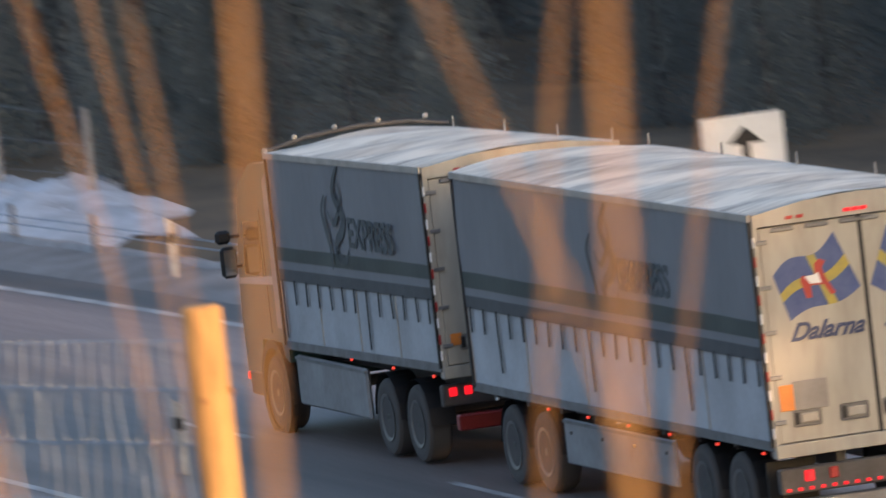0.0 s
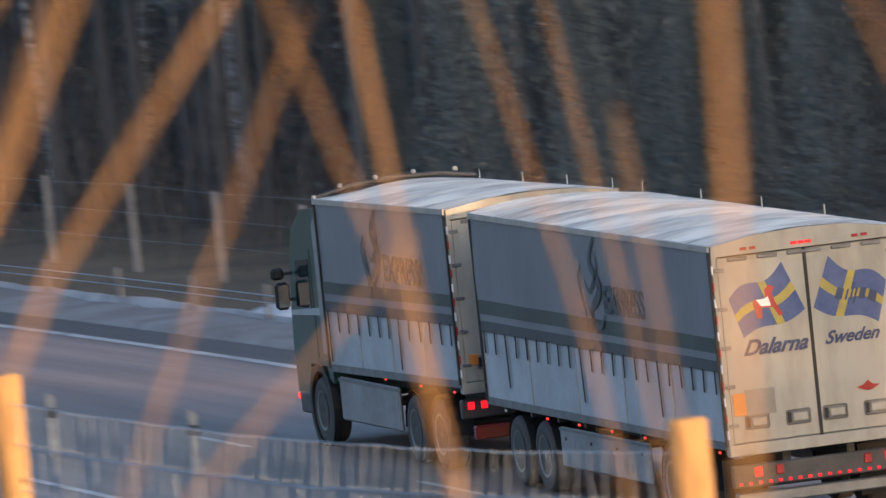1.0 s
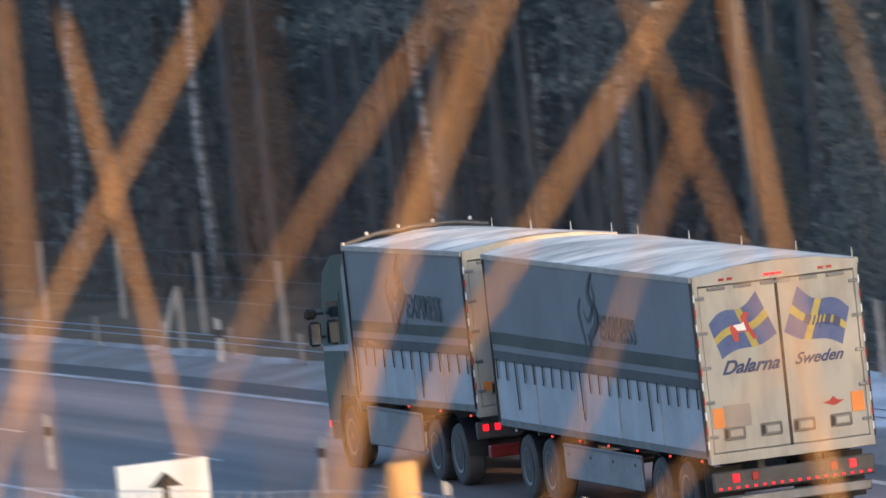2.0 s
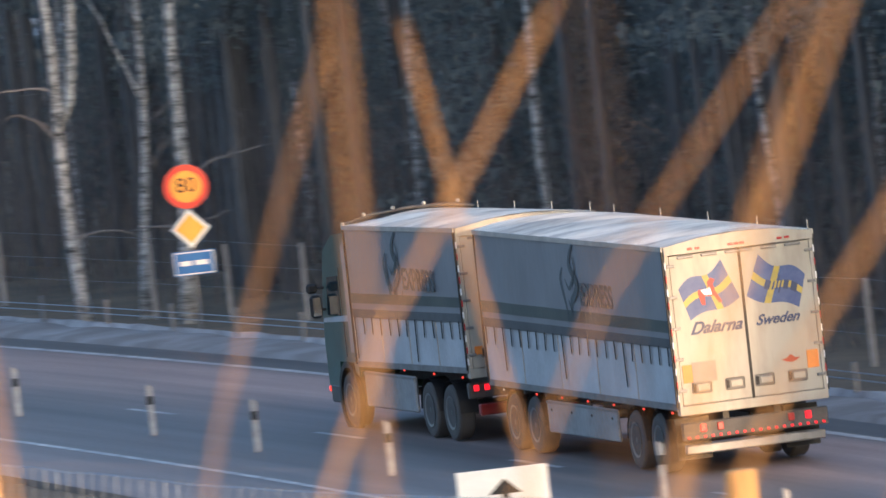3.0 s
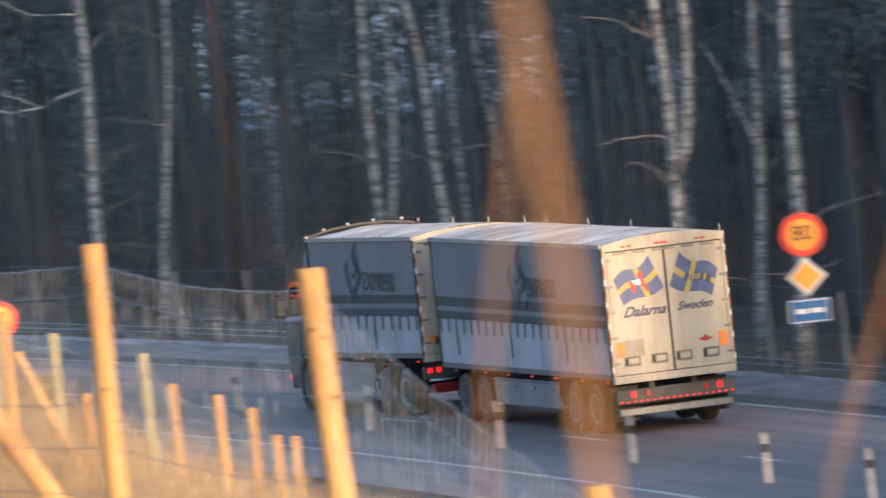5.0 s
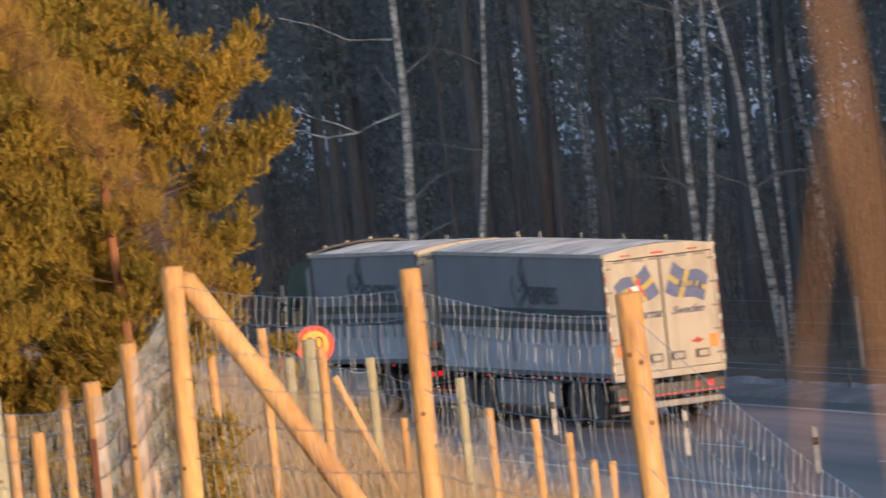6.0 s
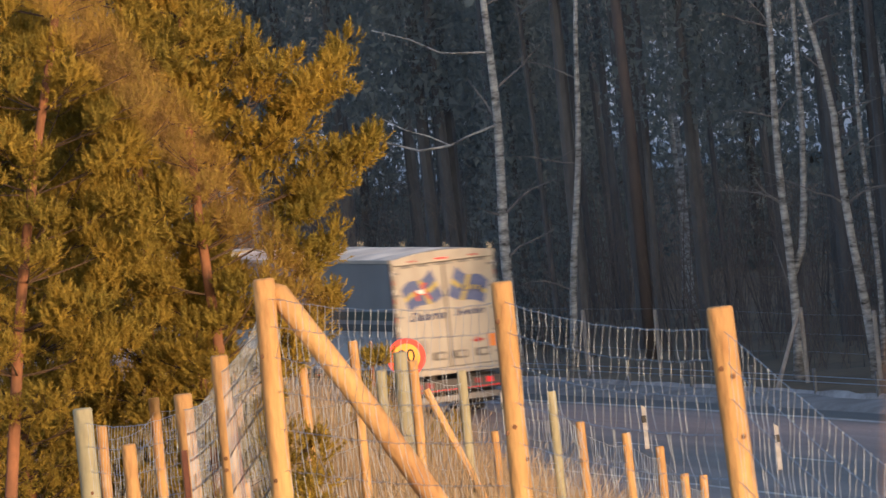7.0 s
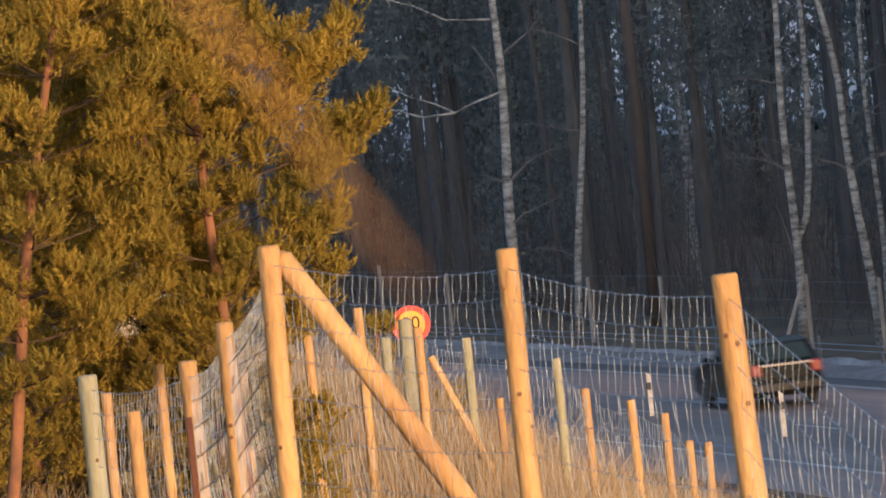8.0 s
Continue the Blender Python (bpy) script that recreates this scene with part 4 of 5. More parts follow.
def net(fence, posts, rows, stay, seed, bulge=0.05):
    """Knotted wire net between posts: row wires that sag a little and kinked stays."""
    rng = random.Random(seed)
    lines = [[] for _ in rows]
    for (a, b) in zip(posts, posts[1:]):
        a, b = Vector(a), Vector(b)
        n = max(2, int((b - a).length / stay))

        def at(t, drop):
            sag = -0.06 * math.sin(math.pi * t) * (1 - drop / 2.0)
            out = bulge * math.sin(math.pi * t) * math.sin(drop * 3 + seed)
            p = a.lerp(b, t)
            return Vector((p.x + out, p.y, p.z - 0.10 - drop + sag))
        for line, d in zip(lines, rows):
            line += [at(k / 24, d) + Vector((0, 0, rng.uniform(-0.006, 0.006))) for k in range(1 if line else 0, 25)]
        for k in range(1, n):
            kink, off = [at(k / n, 0.0)], 0.0
            for d0, d in zip(rows, rows[1:]):
                # each stay bows between two row wires and jogs where it is knotted
                bow = off + rng.uniform(-0.16, 0.16) / n
                kink.append(at(k / n + bow, (d0 + d) / 2))
                off = rng.uniform(-0.2, 0.2) / n
                kink.append(at(k / n + off, d - 0.012))
                off += rng.choice((-0.22, 0.22)) / n
                kink.append(at(k / n + off, d + 0.012))
            s = Shape().tube(kink, [0.0016] * len(kink), 4, False)
            for p in (kink[0], kink[2], kink[5]):
                s.box(p.x - 0.003, p.x + 0.003, p.y - 0.003, p.y + 0.003, p.z - 0.003, p.z + 0.003)
            part("stay_wire", s, WIRE, fence)
    for line, d in zip(lines, rows):
        part("row_wire", Shape().tube(line, [0.0021 if d == 0 else 0.0017] * len(line), 4, False), WIRE, fence)


near_fence = thing("wildlife_fence", "tall wire net fence on pale peeled posts with a diagonal brace", "fence", "wire net fences")
NEAR = [("a", 4.39, 37.75, 12.21, 0.066, 0.00), ("b", 2.71, 45.92, 11.95, 0.064, 0.0), ("c", -0.21, 54.0, 11.84, 0.06, 0.0), ("d", -1.56, 59.98, 12.67, 0.068, -0.04),
        ("e", -2.84, 64.44, 12.71, 0.057, 0.0), ("f", -4.40, 68.86, 12.67, 0.063, 0.01), ("g", -5.11, 74.83, 11.97, 0.055, 0.0), ("h", -5.72, 79.8, 11.50, 0.062, 0.0), ("i", -6.79, 84.73, 11.22, 0.07, 0.0)]
for _, x, y, top, r, ln in NEAR:
    p = part("post", fence_post("post", x, y, top, r, ln), WOOD_GREEN if y > 84 else WOOD, near_fence, "pale peeled round post", True, pose(x, y, top))
    rk = random.Random(int(y * 10))
    for k in range(4):
        a, z = rk.uniform(-2.6, -0.5), -rk.uniform(0.15, 1.6)
        kn = Shape().disc((r * math.cos(a) + ln * z, r * math.sin(a), z), "y", [(-0.005, 0.009), (-0.003, 0.014), (0.01, 0.014)], 8)
        part("knot", kn, KNOT, p)
brace = Shape().tube([(-4.36, 68.92, 12.60), (-4.33, 68.92, 12.59), (-3.91, 68.92, 11.93), (-3.55, 68.92, 11.32), (-3.03, 68.92, 10.45)], [0.055, 0.067, 0.068, 0.069, 0.07], 16)
part("brace", brace, WOOD, near_fence, "pale diagonal brace pole", True)
rows_n = [0.0, 0.16, 0.34, 0.54, 0.76, 1.0, 1.26, 1.54, 1.84]
net(near_fence, [(x, y, t) for _, x, y, t, _, _ in NEAR], rows_n, 0.15, 3)

far_fence = thing("wildlife_fence", "second wire net fence of slim pale posts running down the slope", "fence", "wire net fences")
FAR = [(-8.25, 104.7, 10.03), (-7.76, 104.7, 10.23), (-7.04, 104.8, 10.40), (-6.43, 104.8, 10.50), (-5.97, 104.8, 10.55), (-5.47, 104.9, 10.32), (-5.05, 104.9, 10.19),
       (-4.28, 104.9, 9.93), (-4.05, 104.9, 9.64), (-3.66, 104.9, 9.50), (-3.38, 104.95, 9.35), (-3.19, 104.95, 9.09), (-3.03, 104.96, 9.06)]
for k, (x, y, top) in enumerate(FAR):
    # the row runs down the slope: later posts stand farther off
    d = 1 + 0.02 * (k - 6)
    x, y, top = x * d, y * d, EYE + (top - EYE) * d
    FAR[k] = (x, y, top)
    part("post", fence_post("post", x, y, top, 0.043, 0.0, deep=2.4), WOOD_GREEN if k in (6, 7) else WOOD, far_fence, "slim pale post", True, pose(x, y, top))
for x, y, top, r in ((-8.01, 104.7, 9.85, 0.055), (-4.81, 104.9, 9.63, 0.035), (-5.62, 105.85, 10.36, 0.062), (-5.92, 107.84, 10.12, 0.05), (-6.28, 82.0, 11.08, 0.05)):
    part("post", fence_post("post", x, y, top, r, 0.0, deep=2.4), WOOD_GREEN if y > 105 else WOOD, far_fence, "slim pale post", True, pose(x, y, top))
part("brace", Shape().tube([(-5.37, 104.8, 10.07), (-4.86, 104.8, 8.85)], [0.036, 0.036], 8), WOOD, far_fence, "slim diagonal brace")
net(far_fence, FAR, rows_n, 0.15, 8)
iron = thing("iron_stake", "rusty brown iron stake beside the fence", "stake", at=pose(-5.66, 78.6, 11.2))
part("stake", Shape().box(-0.02, 0.02, -0.02, 0.02, -2.0, 0.0, 0.004), RUST, iron)


# ---- woods across the road ----
def limb(shape, start, way, length, r, rng, n=5, droop=0.0, wig=0.12):
    pts, p, d = [Vector(start)], Vector(start), Vector(way).normalized()
    for k in range(n):
        d = (d + Vector((rng.uniform(-wig, wig), rng.uniform(-wig, wig), rng.uniform(-wig, wig) - droop))).normalized()
        p = p + d * length / n
        pts.append(p)
    shape.tube(pts, [r * (1 - 0.8 * k / n) for k in range(n + 1)], 5, False)
    return pts


def birch(x, y, lean_x, r, height=15.0, fork=0.0, bend=0.0, seed=1, branches=9):
    rng = random.Random(seed)
    t = thing("birch_tree", "bare white-barked birch " + ("with a forked trunk" if fork else "with a bent trunk" if bend else "at the edge of the wood"), "tree", "birches", at=pose(x, y, ground_z(x, y) - 0.1))
    tr = Shape()
    n = 14
    pts = []
    for k in range(n + 1):
        z = height * k / n
        b = bend * max(0.0, z - 6.5) if bend else 0.0
        pts.append((lean_x * z + 0.05 * math.sin(z * 0.9 + seed) - b, 0.05 * math.cos(z * 0.7 + seed), z))
    rad = [r * (1.25 if k == 0 else 1 - 0.75 * k / n) for k in range(n + 1)]
    tr.tube(pts, rad, 10)
    if fork:
        f = [(lean_x * (fork + 0.1), 0, fork)] + [(lean_x * z + 0.20 * min(1, (z - fork) / 0.7) + 0.30 * min(1, (z - fork) / 2.5) + 0.015 * z, 0.05, z) for z in [fork + (14 - fork) * q for q in (0.06, 0.15, 0.3, 0.48, 0.74, 1.0)]]
        tr.tube(f, [r * 0.8, r * 0.75, r * 0.7, r * 0.62, r * 0.5, r * 0.4, r * 0.25], 9)
    part("trunk", tr, BIRCH, t, "white and black birch bark", True)
    tw = Shape()
    for k in range(branches):
        z = rng.uniform(2.5, height * 0.9)
        i = min(n - 1, int(z / height * n))
        a = rng.uniform(0, 2 * math.pi)
        w = (math.cos(a), 0.5 * math.sin(a), rng.uniform(0.3, 1.1))
        b = limb(tw, pts[i], w, rng.uniform(0.8, 2.6), r * 0.22, rng, 6, 0.05, 0.25)
        for q in range(3):
            limb(tw, b[rng.randint(1, 5)], (rng.uniform(-1, 1), rng.uniform(-1, 1), rng.uniform(-0.2, 0.8)), rng.uniform(0.4, 1.2), 0.008, rng, 4, 0.04, 0.3)
    tagged(part("twigs", tw, TWIG, t, "bare grey-brown twigs"), kind="stuff")
    return t


birch(1.46, 258.1, -0.022, 0.17, fork=4.6, seed=2)
side_fork = birch(2.9, 264.0, 0.075, 0.13, seed=4)
part("branch", Shape().tube([(0.38, 0, 4.9), (0.2, 0, 5.45), (-0.1, 0, 6.15), (-0.35, 0, 6.85), (-0.68, 0, 7.4)], [0.06, 0.05, 0.04, 0.03, 0.02], 7), BIRCH, side_fork, "slanting birch limb", True)
birch(3.74, 258.0, 0.043, 0.19, seed=5)
birch(-5.68, 285.6, 0.01, 0.125, fork=2.5, seed=6)
birch(-3.82, 282.6, -0.06, 0.125, bend=0.12, seed=7)
crooked = birch(-13.1, 301.6, 0.015, 0.17, seed=8)
for way in (((0.1, 0, 6.6), (-0.55, 0, 6.42), (-1.1, 0, 6.2), (-1.6, 0, 6.48), (-2.2, 0, 6.7), (-2.75, 0, 7.05)), ((0.1, 0, 8.45), (-0.5, 0, 8.5), (-1.1, 0, 8.55), (-1.9, 0, 9.0), (-2.8, 0, 9.3)), ((-1.1, 0, 6.2), (-1.9, 0, 6.15), (-2.6, 0, 6.4), (-3.4, 0, 6.6))):
    part("branch", Shape().tube(way, [0.034 - 0.004 * k for k in range(len(way))], 6), BIRCH, crooked, "long crooked bare branch", True)
birch(-11.72, 303.0, 0.11, 0.11, seed=9)
birch(-8.9, 318.0, -0.01, 0.09, seed=10)
birch(9.4, 272.0, -0.05, 0.12, seed=11)
birch(14.9, 266.0, -0.10, 0.10, seed=12)
birch(10.0, 292.0, -0.02, 0.13, seed=13)
birch(8.6, 310.0, 0.05, 0.12, seed=14)
birch(23.6, 243.0, -0.08, 0.15, seed=15)
birch(18.9, 232.5, -0.03, 0.13, seed=16)
birch(17.4, 238.0, 0.03, 0.12, seed=17)
birch(19.8, 238.0, 0.0, 0.10, seed=18)
birch(15.4, 237.0, -0.04, 0.10, seed=19)
birch(20.6, 226.0, 0.02, 0.12, seed=20)
birch(26.5, 232.0, -0.06, 0.12, seed=21)
def conifer_mesh(seed, height, low, dense):
    """Trunk and needle sprays of a spruce or pine: hanging sprays of small triangles on whorled boughs."""
    rng = np.random.default_rng(seed)
    tr = Shape().tube([(0.02 * math.sin(k), 0.02 * math.cos(k), height * k / 8) for k in range(9)], [0.17 * (1 - 0.9 * k / 8) + 0.01 for k in range(9)], 8)
    n = dense
    z = low + (height - low) * rng.random(n) ** 1.15
    reach = (0.35 + 2.3 * (1 - (z - low) / (height - low))) * (0.55 + 0.45 * rng.random(n))
    a = np.floor(rng.random(n) * 9) * 0.7 + z * 2.4 + rng.normal(0, 0.12, n)
    f = rng.random(n) ** 0.6
    c = np.stack([np.cos(a) * reach * f, np.sin(a) * reach * f, z - 0.35 * f * reach + rng.normal(0, 0.08, n)], 1)
    d = rng.normal(0, 1, (n, 3)) * np.array([0.10, 0.10, 0.06])
    e = rng.normal(0, 1, (n, 3)) * np.array([0.06, 0.06, 0.125])
    v = np.stack([c, c + d, c + e + d * 0.3], 1).reshape(-1, 3)
    me = bpy.data.meshes.new("crown")
    me.from_pydata(v.tolist(), [], np.arange(3 * n).reshape(-1, 3).tolist())
    me.materials.append(SPRUCE)
    return tr.mesh("trunk", BARK), me


SPRUCES = [conifer_mesh(1, 17, 0.6, 9500), conifer_mesh(2, 13, 0.3, 8500), conifer_mesh(3, 20, 6.0, 6500), conifer_mesh(4, 22, 9.0, 6000)]


def conifer(kind, x, y, turn, size, label="dark spruce in the shaded wood"):
    t = thing("conifer_tree", label, "tree", "conifers", at=pose(x, y, ground_z(x, y) - 0.1, 0, 0, turn))
    for name, me in zip(("trunk", "crown"), SPRUCES[kind]):
        o = new(name, me)
        o.parent = t
        o.scale = (size, size, size)
    return t


rg = random.Random(5)


def wood_spot(rng, lo, hi, a0=-13.0, a1=6.0):
    """A spot in the wood: a bearing from the viewpoint and a depth behind the verge."""
    while True:
        a = math.radians(rng.uniform(a0, a1))
        depth = rng.uniform(lo, hi)
        d = 160.0
        while (-math.sin(a) * d - lane_x(math.cos(a) * d)) * math.cos(lane_turn(math.cos(a) * d)) < 7.5 and d < 400:
            d += 2.0
        d += depth
        if d < 420 and not (-math.sin(a) * d > 18 and math.cos(a) * d < 216):
            return -math.sin(a) * d, math.cos(a) * d


for k in range(185):
    x, y = wood_spot(rg, 16, 110) if k > 70 else wood_spot(rg, 12, 34)
    kind = rg.choice((0, 1, 0, 2, 3, 1)) if k > 70 else rg.choice((2, 3, 3))
    conifer(kind, x, y, rg.uniform(0, 360), rg.uniform(0.8, 1.25), "dark spruce in the shaded wood" if kind < 2 else "tall pine with a bare lower trunk")
for k in range(48):
    x, y = rg.uniform(19, 42), rg.uniform(190, 236)
    if x - lane_x(y) > 11 and not (24 < x < 31 and y < 170):
        conifer(1, x, y, rg.uniform(0, 360), rg.uniform(0.4, 0.62), "small dark spruce behind the verge")
# spruces added outside the view to shape how the low sun reaches the road
SHADE_BELT = []
for k in range(75):
    y = 58 + k * 3.2
    x = 47 + 5 * (k % 2) + 3 * rg.random() + max(0.0, y - 230) * 0.12
    low = 119 < y < 165
    kind, size = (1, rg.uniform(1.3, 1.45)) if 119 < y < 143 else (1, rg.uniform(1.14, 1.24)) if low else (0, rg.uniform(1.25, 1.4)) if y < 119 else (0, rg.uniform(1.6, 1.9))
    SHADE_BELT.append((x, y, (17.0, 13.0)[kind] * size, size))

# further added rows that keep sun off the small spruces by the verge
for k in range(116):
    y = 110 + (k // 4) * 4.4 + (k % 2) * 2.2
    size = rg.uniform(1.5, 1.75) if y > 170 else 1.05
    SHADE_BELT.append((59 + 4 * (k % 4), y, 17.0 * size, size))
rngb = np.random.default_rng(21)
belt_v = []
for x, y, tall, size in SHADE_BELT:
    n = 2600
    z = 0.5 + (tall - 0.5) * rngb.random(n) ** 1.15
    reach = size * (0.35 + 2.3 * (1 - z / tall)) * (0.55 + 0.45 * rngb.random(n))
    a, f = rngb.random(n) * 6.283, rngb.random(n) ** 0.6
    c = np.stack([x + np.cos(a) * reach * f, y + np.sin(a) * reach * f, ground_z(x, y) + z - 0.35 * f * reach], 1)
    d = rngb.normal(0, 1, (n, 3)) * (0.2 * size, 0.2 * size, 0.12 * size)
    e = rngb.normal(0, 1, (n, 3)) * (0.12 * size, 0.12 * size, 0.25 * size)
    belt_v.append(np.stack([c, c + d, c + e + d * 0.3], 1).reshape(-1, 3))
belt_v = np.concatenate(belt_v)
belt_me = bpy.data.meshes.new("shade_belt")
belt_me.from_pydata(belt_v.tolist(), [], np.arange(len(belt_v)).reshape(-1, 3).tolist())
belt_me.materials.append(SPRUCE)
tagged(new("shade_belt", belt_me), "unseen dark spruces added to shade the road and wood", "wood", kind="stuff")
stems = Shape()
for x, y, tall, size in SHADE_BELT:
    stems.tube([(x, y, ground_z(x, y) - 0.2), (x, y, tall * 0.5), (x, y, tall * 0.97)], [0.18 * size, 0.11 * size, 0.02], 7)
tagged(new("shade_belt_trunks", stems.mesh("shade_belt_trunks", BARK)), "trunks of the unseen spruces added for shade", "wood", kind="stuff")

for k in range(16):
    rg = random.Random(100 + k)
    bx, by = wood_spot(rg, 10, 45)
    if -0.058 < bx / by < -0.041:
        continue
    birch(bx, by, rg.uniform(-0.08, 0.06), rg.uniform(0.07, 0.13), seed=200 + k, branches=6)

rg = random.Random(6)
# the far side of the wood, a dark ragged mass of spruces
rngf = np.random.default_rng(9)
crowns = []
for k in range(82):
    ang = math.radians(-13 + 19.5 * (k + rngf.random()) / 82)
    dist = rngf.uniform(352, 408) + max(0.0, math.degrees(ang)) * 4
    n = 3000
    z = 14 * rngf.random(n) ** 1.3
    rad = (0.5 + 2.6 * (1 - z / 15)) * np.sqrt(rngf.random(n))
    th = rngf.random(n) * 6.283
    cc = np.stack([-math.sin(ang) * dist + rad * np.cos(th), math.cos(ang) * dist + rad * np.sin(th), z], 1)
    crowns.append(np.stack([cc, cc + rngf.normal(0, 1, (n, 3)) * (0.16, 0.16, 0.10), cc + rngf.normal(0, 1, (n, 3)) * (0.09, 0.09, 0.2)], 1).reshape(-1, 3))
crowns = np.concatenate(crowns)
far_me = bpy.data.meshes.new("far_wood")
far_me.from_pydata(crowns.tolist(), [], np.arange(len(crowns)).reshape(-1, 3).tolist())
far_me.materials.append(SPRUCE)
tagged(new("far_wood", far_me), "dark far side of the spruce wood", "wood", kind="stuff")

# bare pine trunks deep in the wood
deep = Shape()
for k in range(300):
    x, y = wood_spot(rg, 14, 120)
    r = rg.uniform(0.08, 0.17)
    lean = rg.uniform(-0.03, 0.03)
    deep.tube([(x, y, -0.3), (x + lean * 8, y, 8), (x + lean * 20, y, 20)], [r, r * 0.85, r * 0.5], 7)
tagged(new("wood_trunks", deep.mesh("wood_trunks", BARK)), "crowded dark pine trunks deep in the wood", "wood", kind="stuff")
red = thing("pine_tree", "straight pine with reddish bark in the wood", "tree", at=pose(-9.72, 303.0, -0.1))
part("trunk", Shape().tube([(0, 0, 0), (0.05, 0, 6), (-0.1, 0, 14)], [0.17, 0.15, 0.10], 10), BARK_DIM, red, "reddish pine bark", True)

# thin brushwood between the trunks
brush = Shape()
for k in range(3800):
    x, y = wood_spot(rg, 6, 45)
    limb(brush, (x, y, -0.1), (rg.uniform(-0.3, 0.3), rg.uniform(-0.3, 0.3), 1), rg.uniform(1.0, 5.0), rg.uniform(0.008, 0.022), rg, 5, 0.0, 0.10)
    for q in range(2):
        limb(brush, (x, y, rg.uniform(0.6, 4.0)), (rg.uniform(-1, 1), rg.uniform(-1, 1), 0.5), rg.uniform(0.5, 1.8), 0.008, rg, 4, 0.02, 0.2)
tagged(new("brushwood", brush.mesh("brushwood", BRUSH)), "leafless brushwood along the edge of the wood", "brushwood", kind="stuff")

# pale snow field behind the wood and snow left along the verge
field = Shape()
for i in range(40):
    for j in range(8):
        x, y = -330 + i * 16.0, 425 + j * 26.0
        field.v.append((x, y, 0.30 + 0.3 * noise.noise((x * 0.02, y * 0.02, 7))))
for i in range(39):
    for j in range(7):
        a = i * 8 + j
        field.f.append((a, a + 1, a + 9, a + 8))
structure("snow_field", field, FIELD, "pale snow-covered field behind the wood", True)


def snow_patch(x, y, rx, ry, h, seed):
    s = Shape()
    n, m = 40, 9
    s.v.append((x, y, h + ground_z(x, y)))
    for j in range(1, m + 1):
        for k in range(n):
            a = 2 * math.pi * k / n
            q = 1 + 0.55 * noise.noise((math.cos(a) * 2.4, math.sin(a) * 2.4, seed)) + 0.2 * noise.noise((math.cos(a) * 6, math.sin(a) * 6, seed))
            px, py = x + rx * q * j / m * math.cos(a), y + ry * q * j / m * math.sin(a)
            hz = h * (1 - (j / m) ** 2) * (1 + 0.9 * noise.noise((px * 1.6, py * 0.9, seed)))
            s.v.append((px, py, max(ground_z(px, py), 0.0) + hz - (0.05 if j == m else 0)))
    for k in range(n):
        s.f.append((0, 1 + k, 1 + (k + 1) % n))
        for j in range(m - 1):
            a, b = 1 + j * n + k, 1 + j * n + (k + 1) % n
            s.f.append((a, a + n, b + n, b))
    o = new("snow_patch", s.mesh("snow_patch", SNOW, True))
    return tagged(o, "patch of old snow beside the road", "snow", "snow patches")


snow_patch(20.4, 198.0, 2.2, 8.0, 0.3, 1)
snow_patch(17.6, 205.0, 1.2, 3.0, 0.25, 2)


# ---- sunlit pines beside the fence ----
def needle_crown(name, clumps, count, seed, parent, label):
    """Upturned shoots in clumps at the ends of the branchlets; each shoot is a bottle brush of narrow blades slanting forward."""
    rng = np.random.default_rng(seed)
    per = max(3, count // len(clumps))
    c0 = np.repeat(np.array([p for p, _, _ in clumps]), per, axis=0)
    way0 = np.repeat(np.array([w for _, w, _ in clumps]), per, axis=0)
    size0 = np.repeat(np.array([z for _, _, z in clumps]), per)[:, None]
    n, blades = len(c0), 16
    # shoots fan out from the clump's base, the outer ones curving up
    fan = rng.normal(0, 1, (n, 3))
    fan /= np.linalg.norm(fan, axis=1, keepdims=True)
    d = way0 * 0.6 + fan + np.array([0, 0, 0.45])
    d /= np.linalg.norm(d, axis=1, keepdims=True)
    c = c0 + fan * (1, 1, 0.55) * size0 * rng.random((n, 1)) ** 0.5
    up = d * 0.7 + np.array([0, 0, 0.45])
    up /= np.linalg.norm(up, axis=1, keepdims=True)
    ln = (0.07 + 0.08 * rng.random((n, 1, 1)))
    t = (np.arange(blades)[None, :, None] + rng.random((n, blades, 1))) / blades
    axis = d[:, None, :] * (1 - t) + up[:, None, :] * t
    base = c[:, None, :] + axis * ln * t
    ring = rng.normal(0, 1, (n, blades, 3))
    ring -= axis * np.sum(ring * axis, axis=2, keepdims=True)
    ring /= np.linalg.norm(ring, axis=2, keepdims=True)
    tip = base + (ring * 0.72 + axis * 0.75) * (0.050 - 0.012 * t)
    side = np.cross(axis, ring) * 0.0068
    v = np.stack([base - side, base + side, tip], 2).reshape(-1, 3)
    me = bpy.data.meshes.new(name)
    me.from_pydata(v.tolist(), [], np.arange(len(v)).reshape(-1, 3).tolist())
    me.materials.append(NEEDLE)
    o = new(name, me)
    o.parent = parent
    return tagged(o, label)


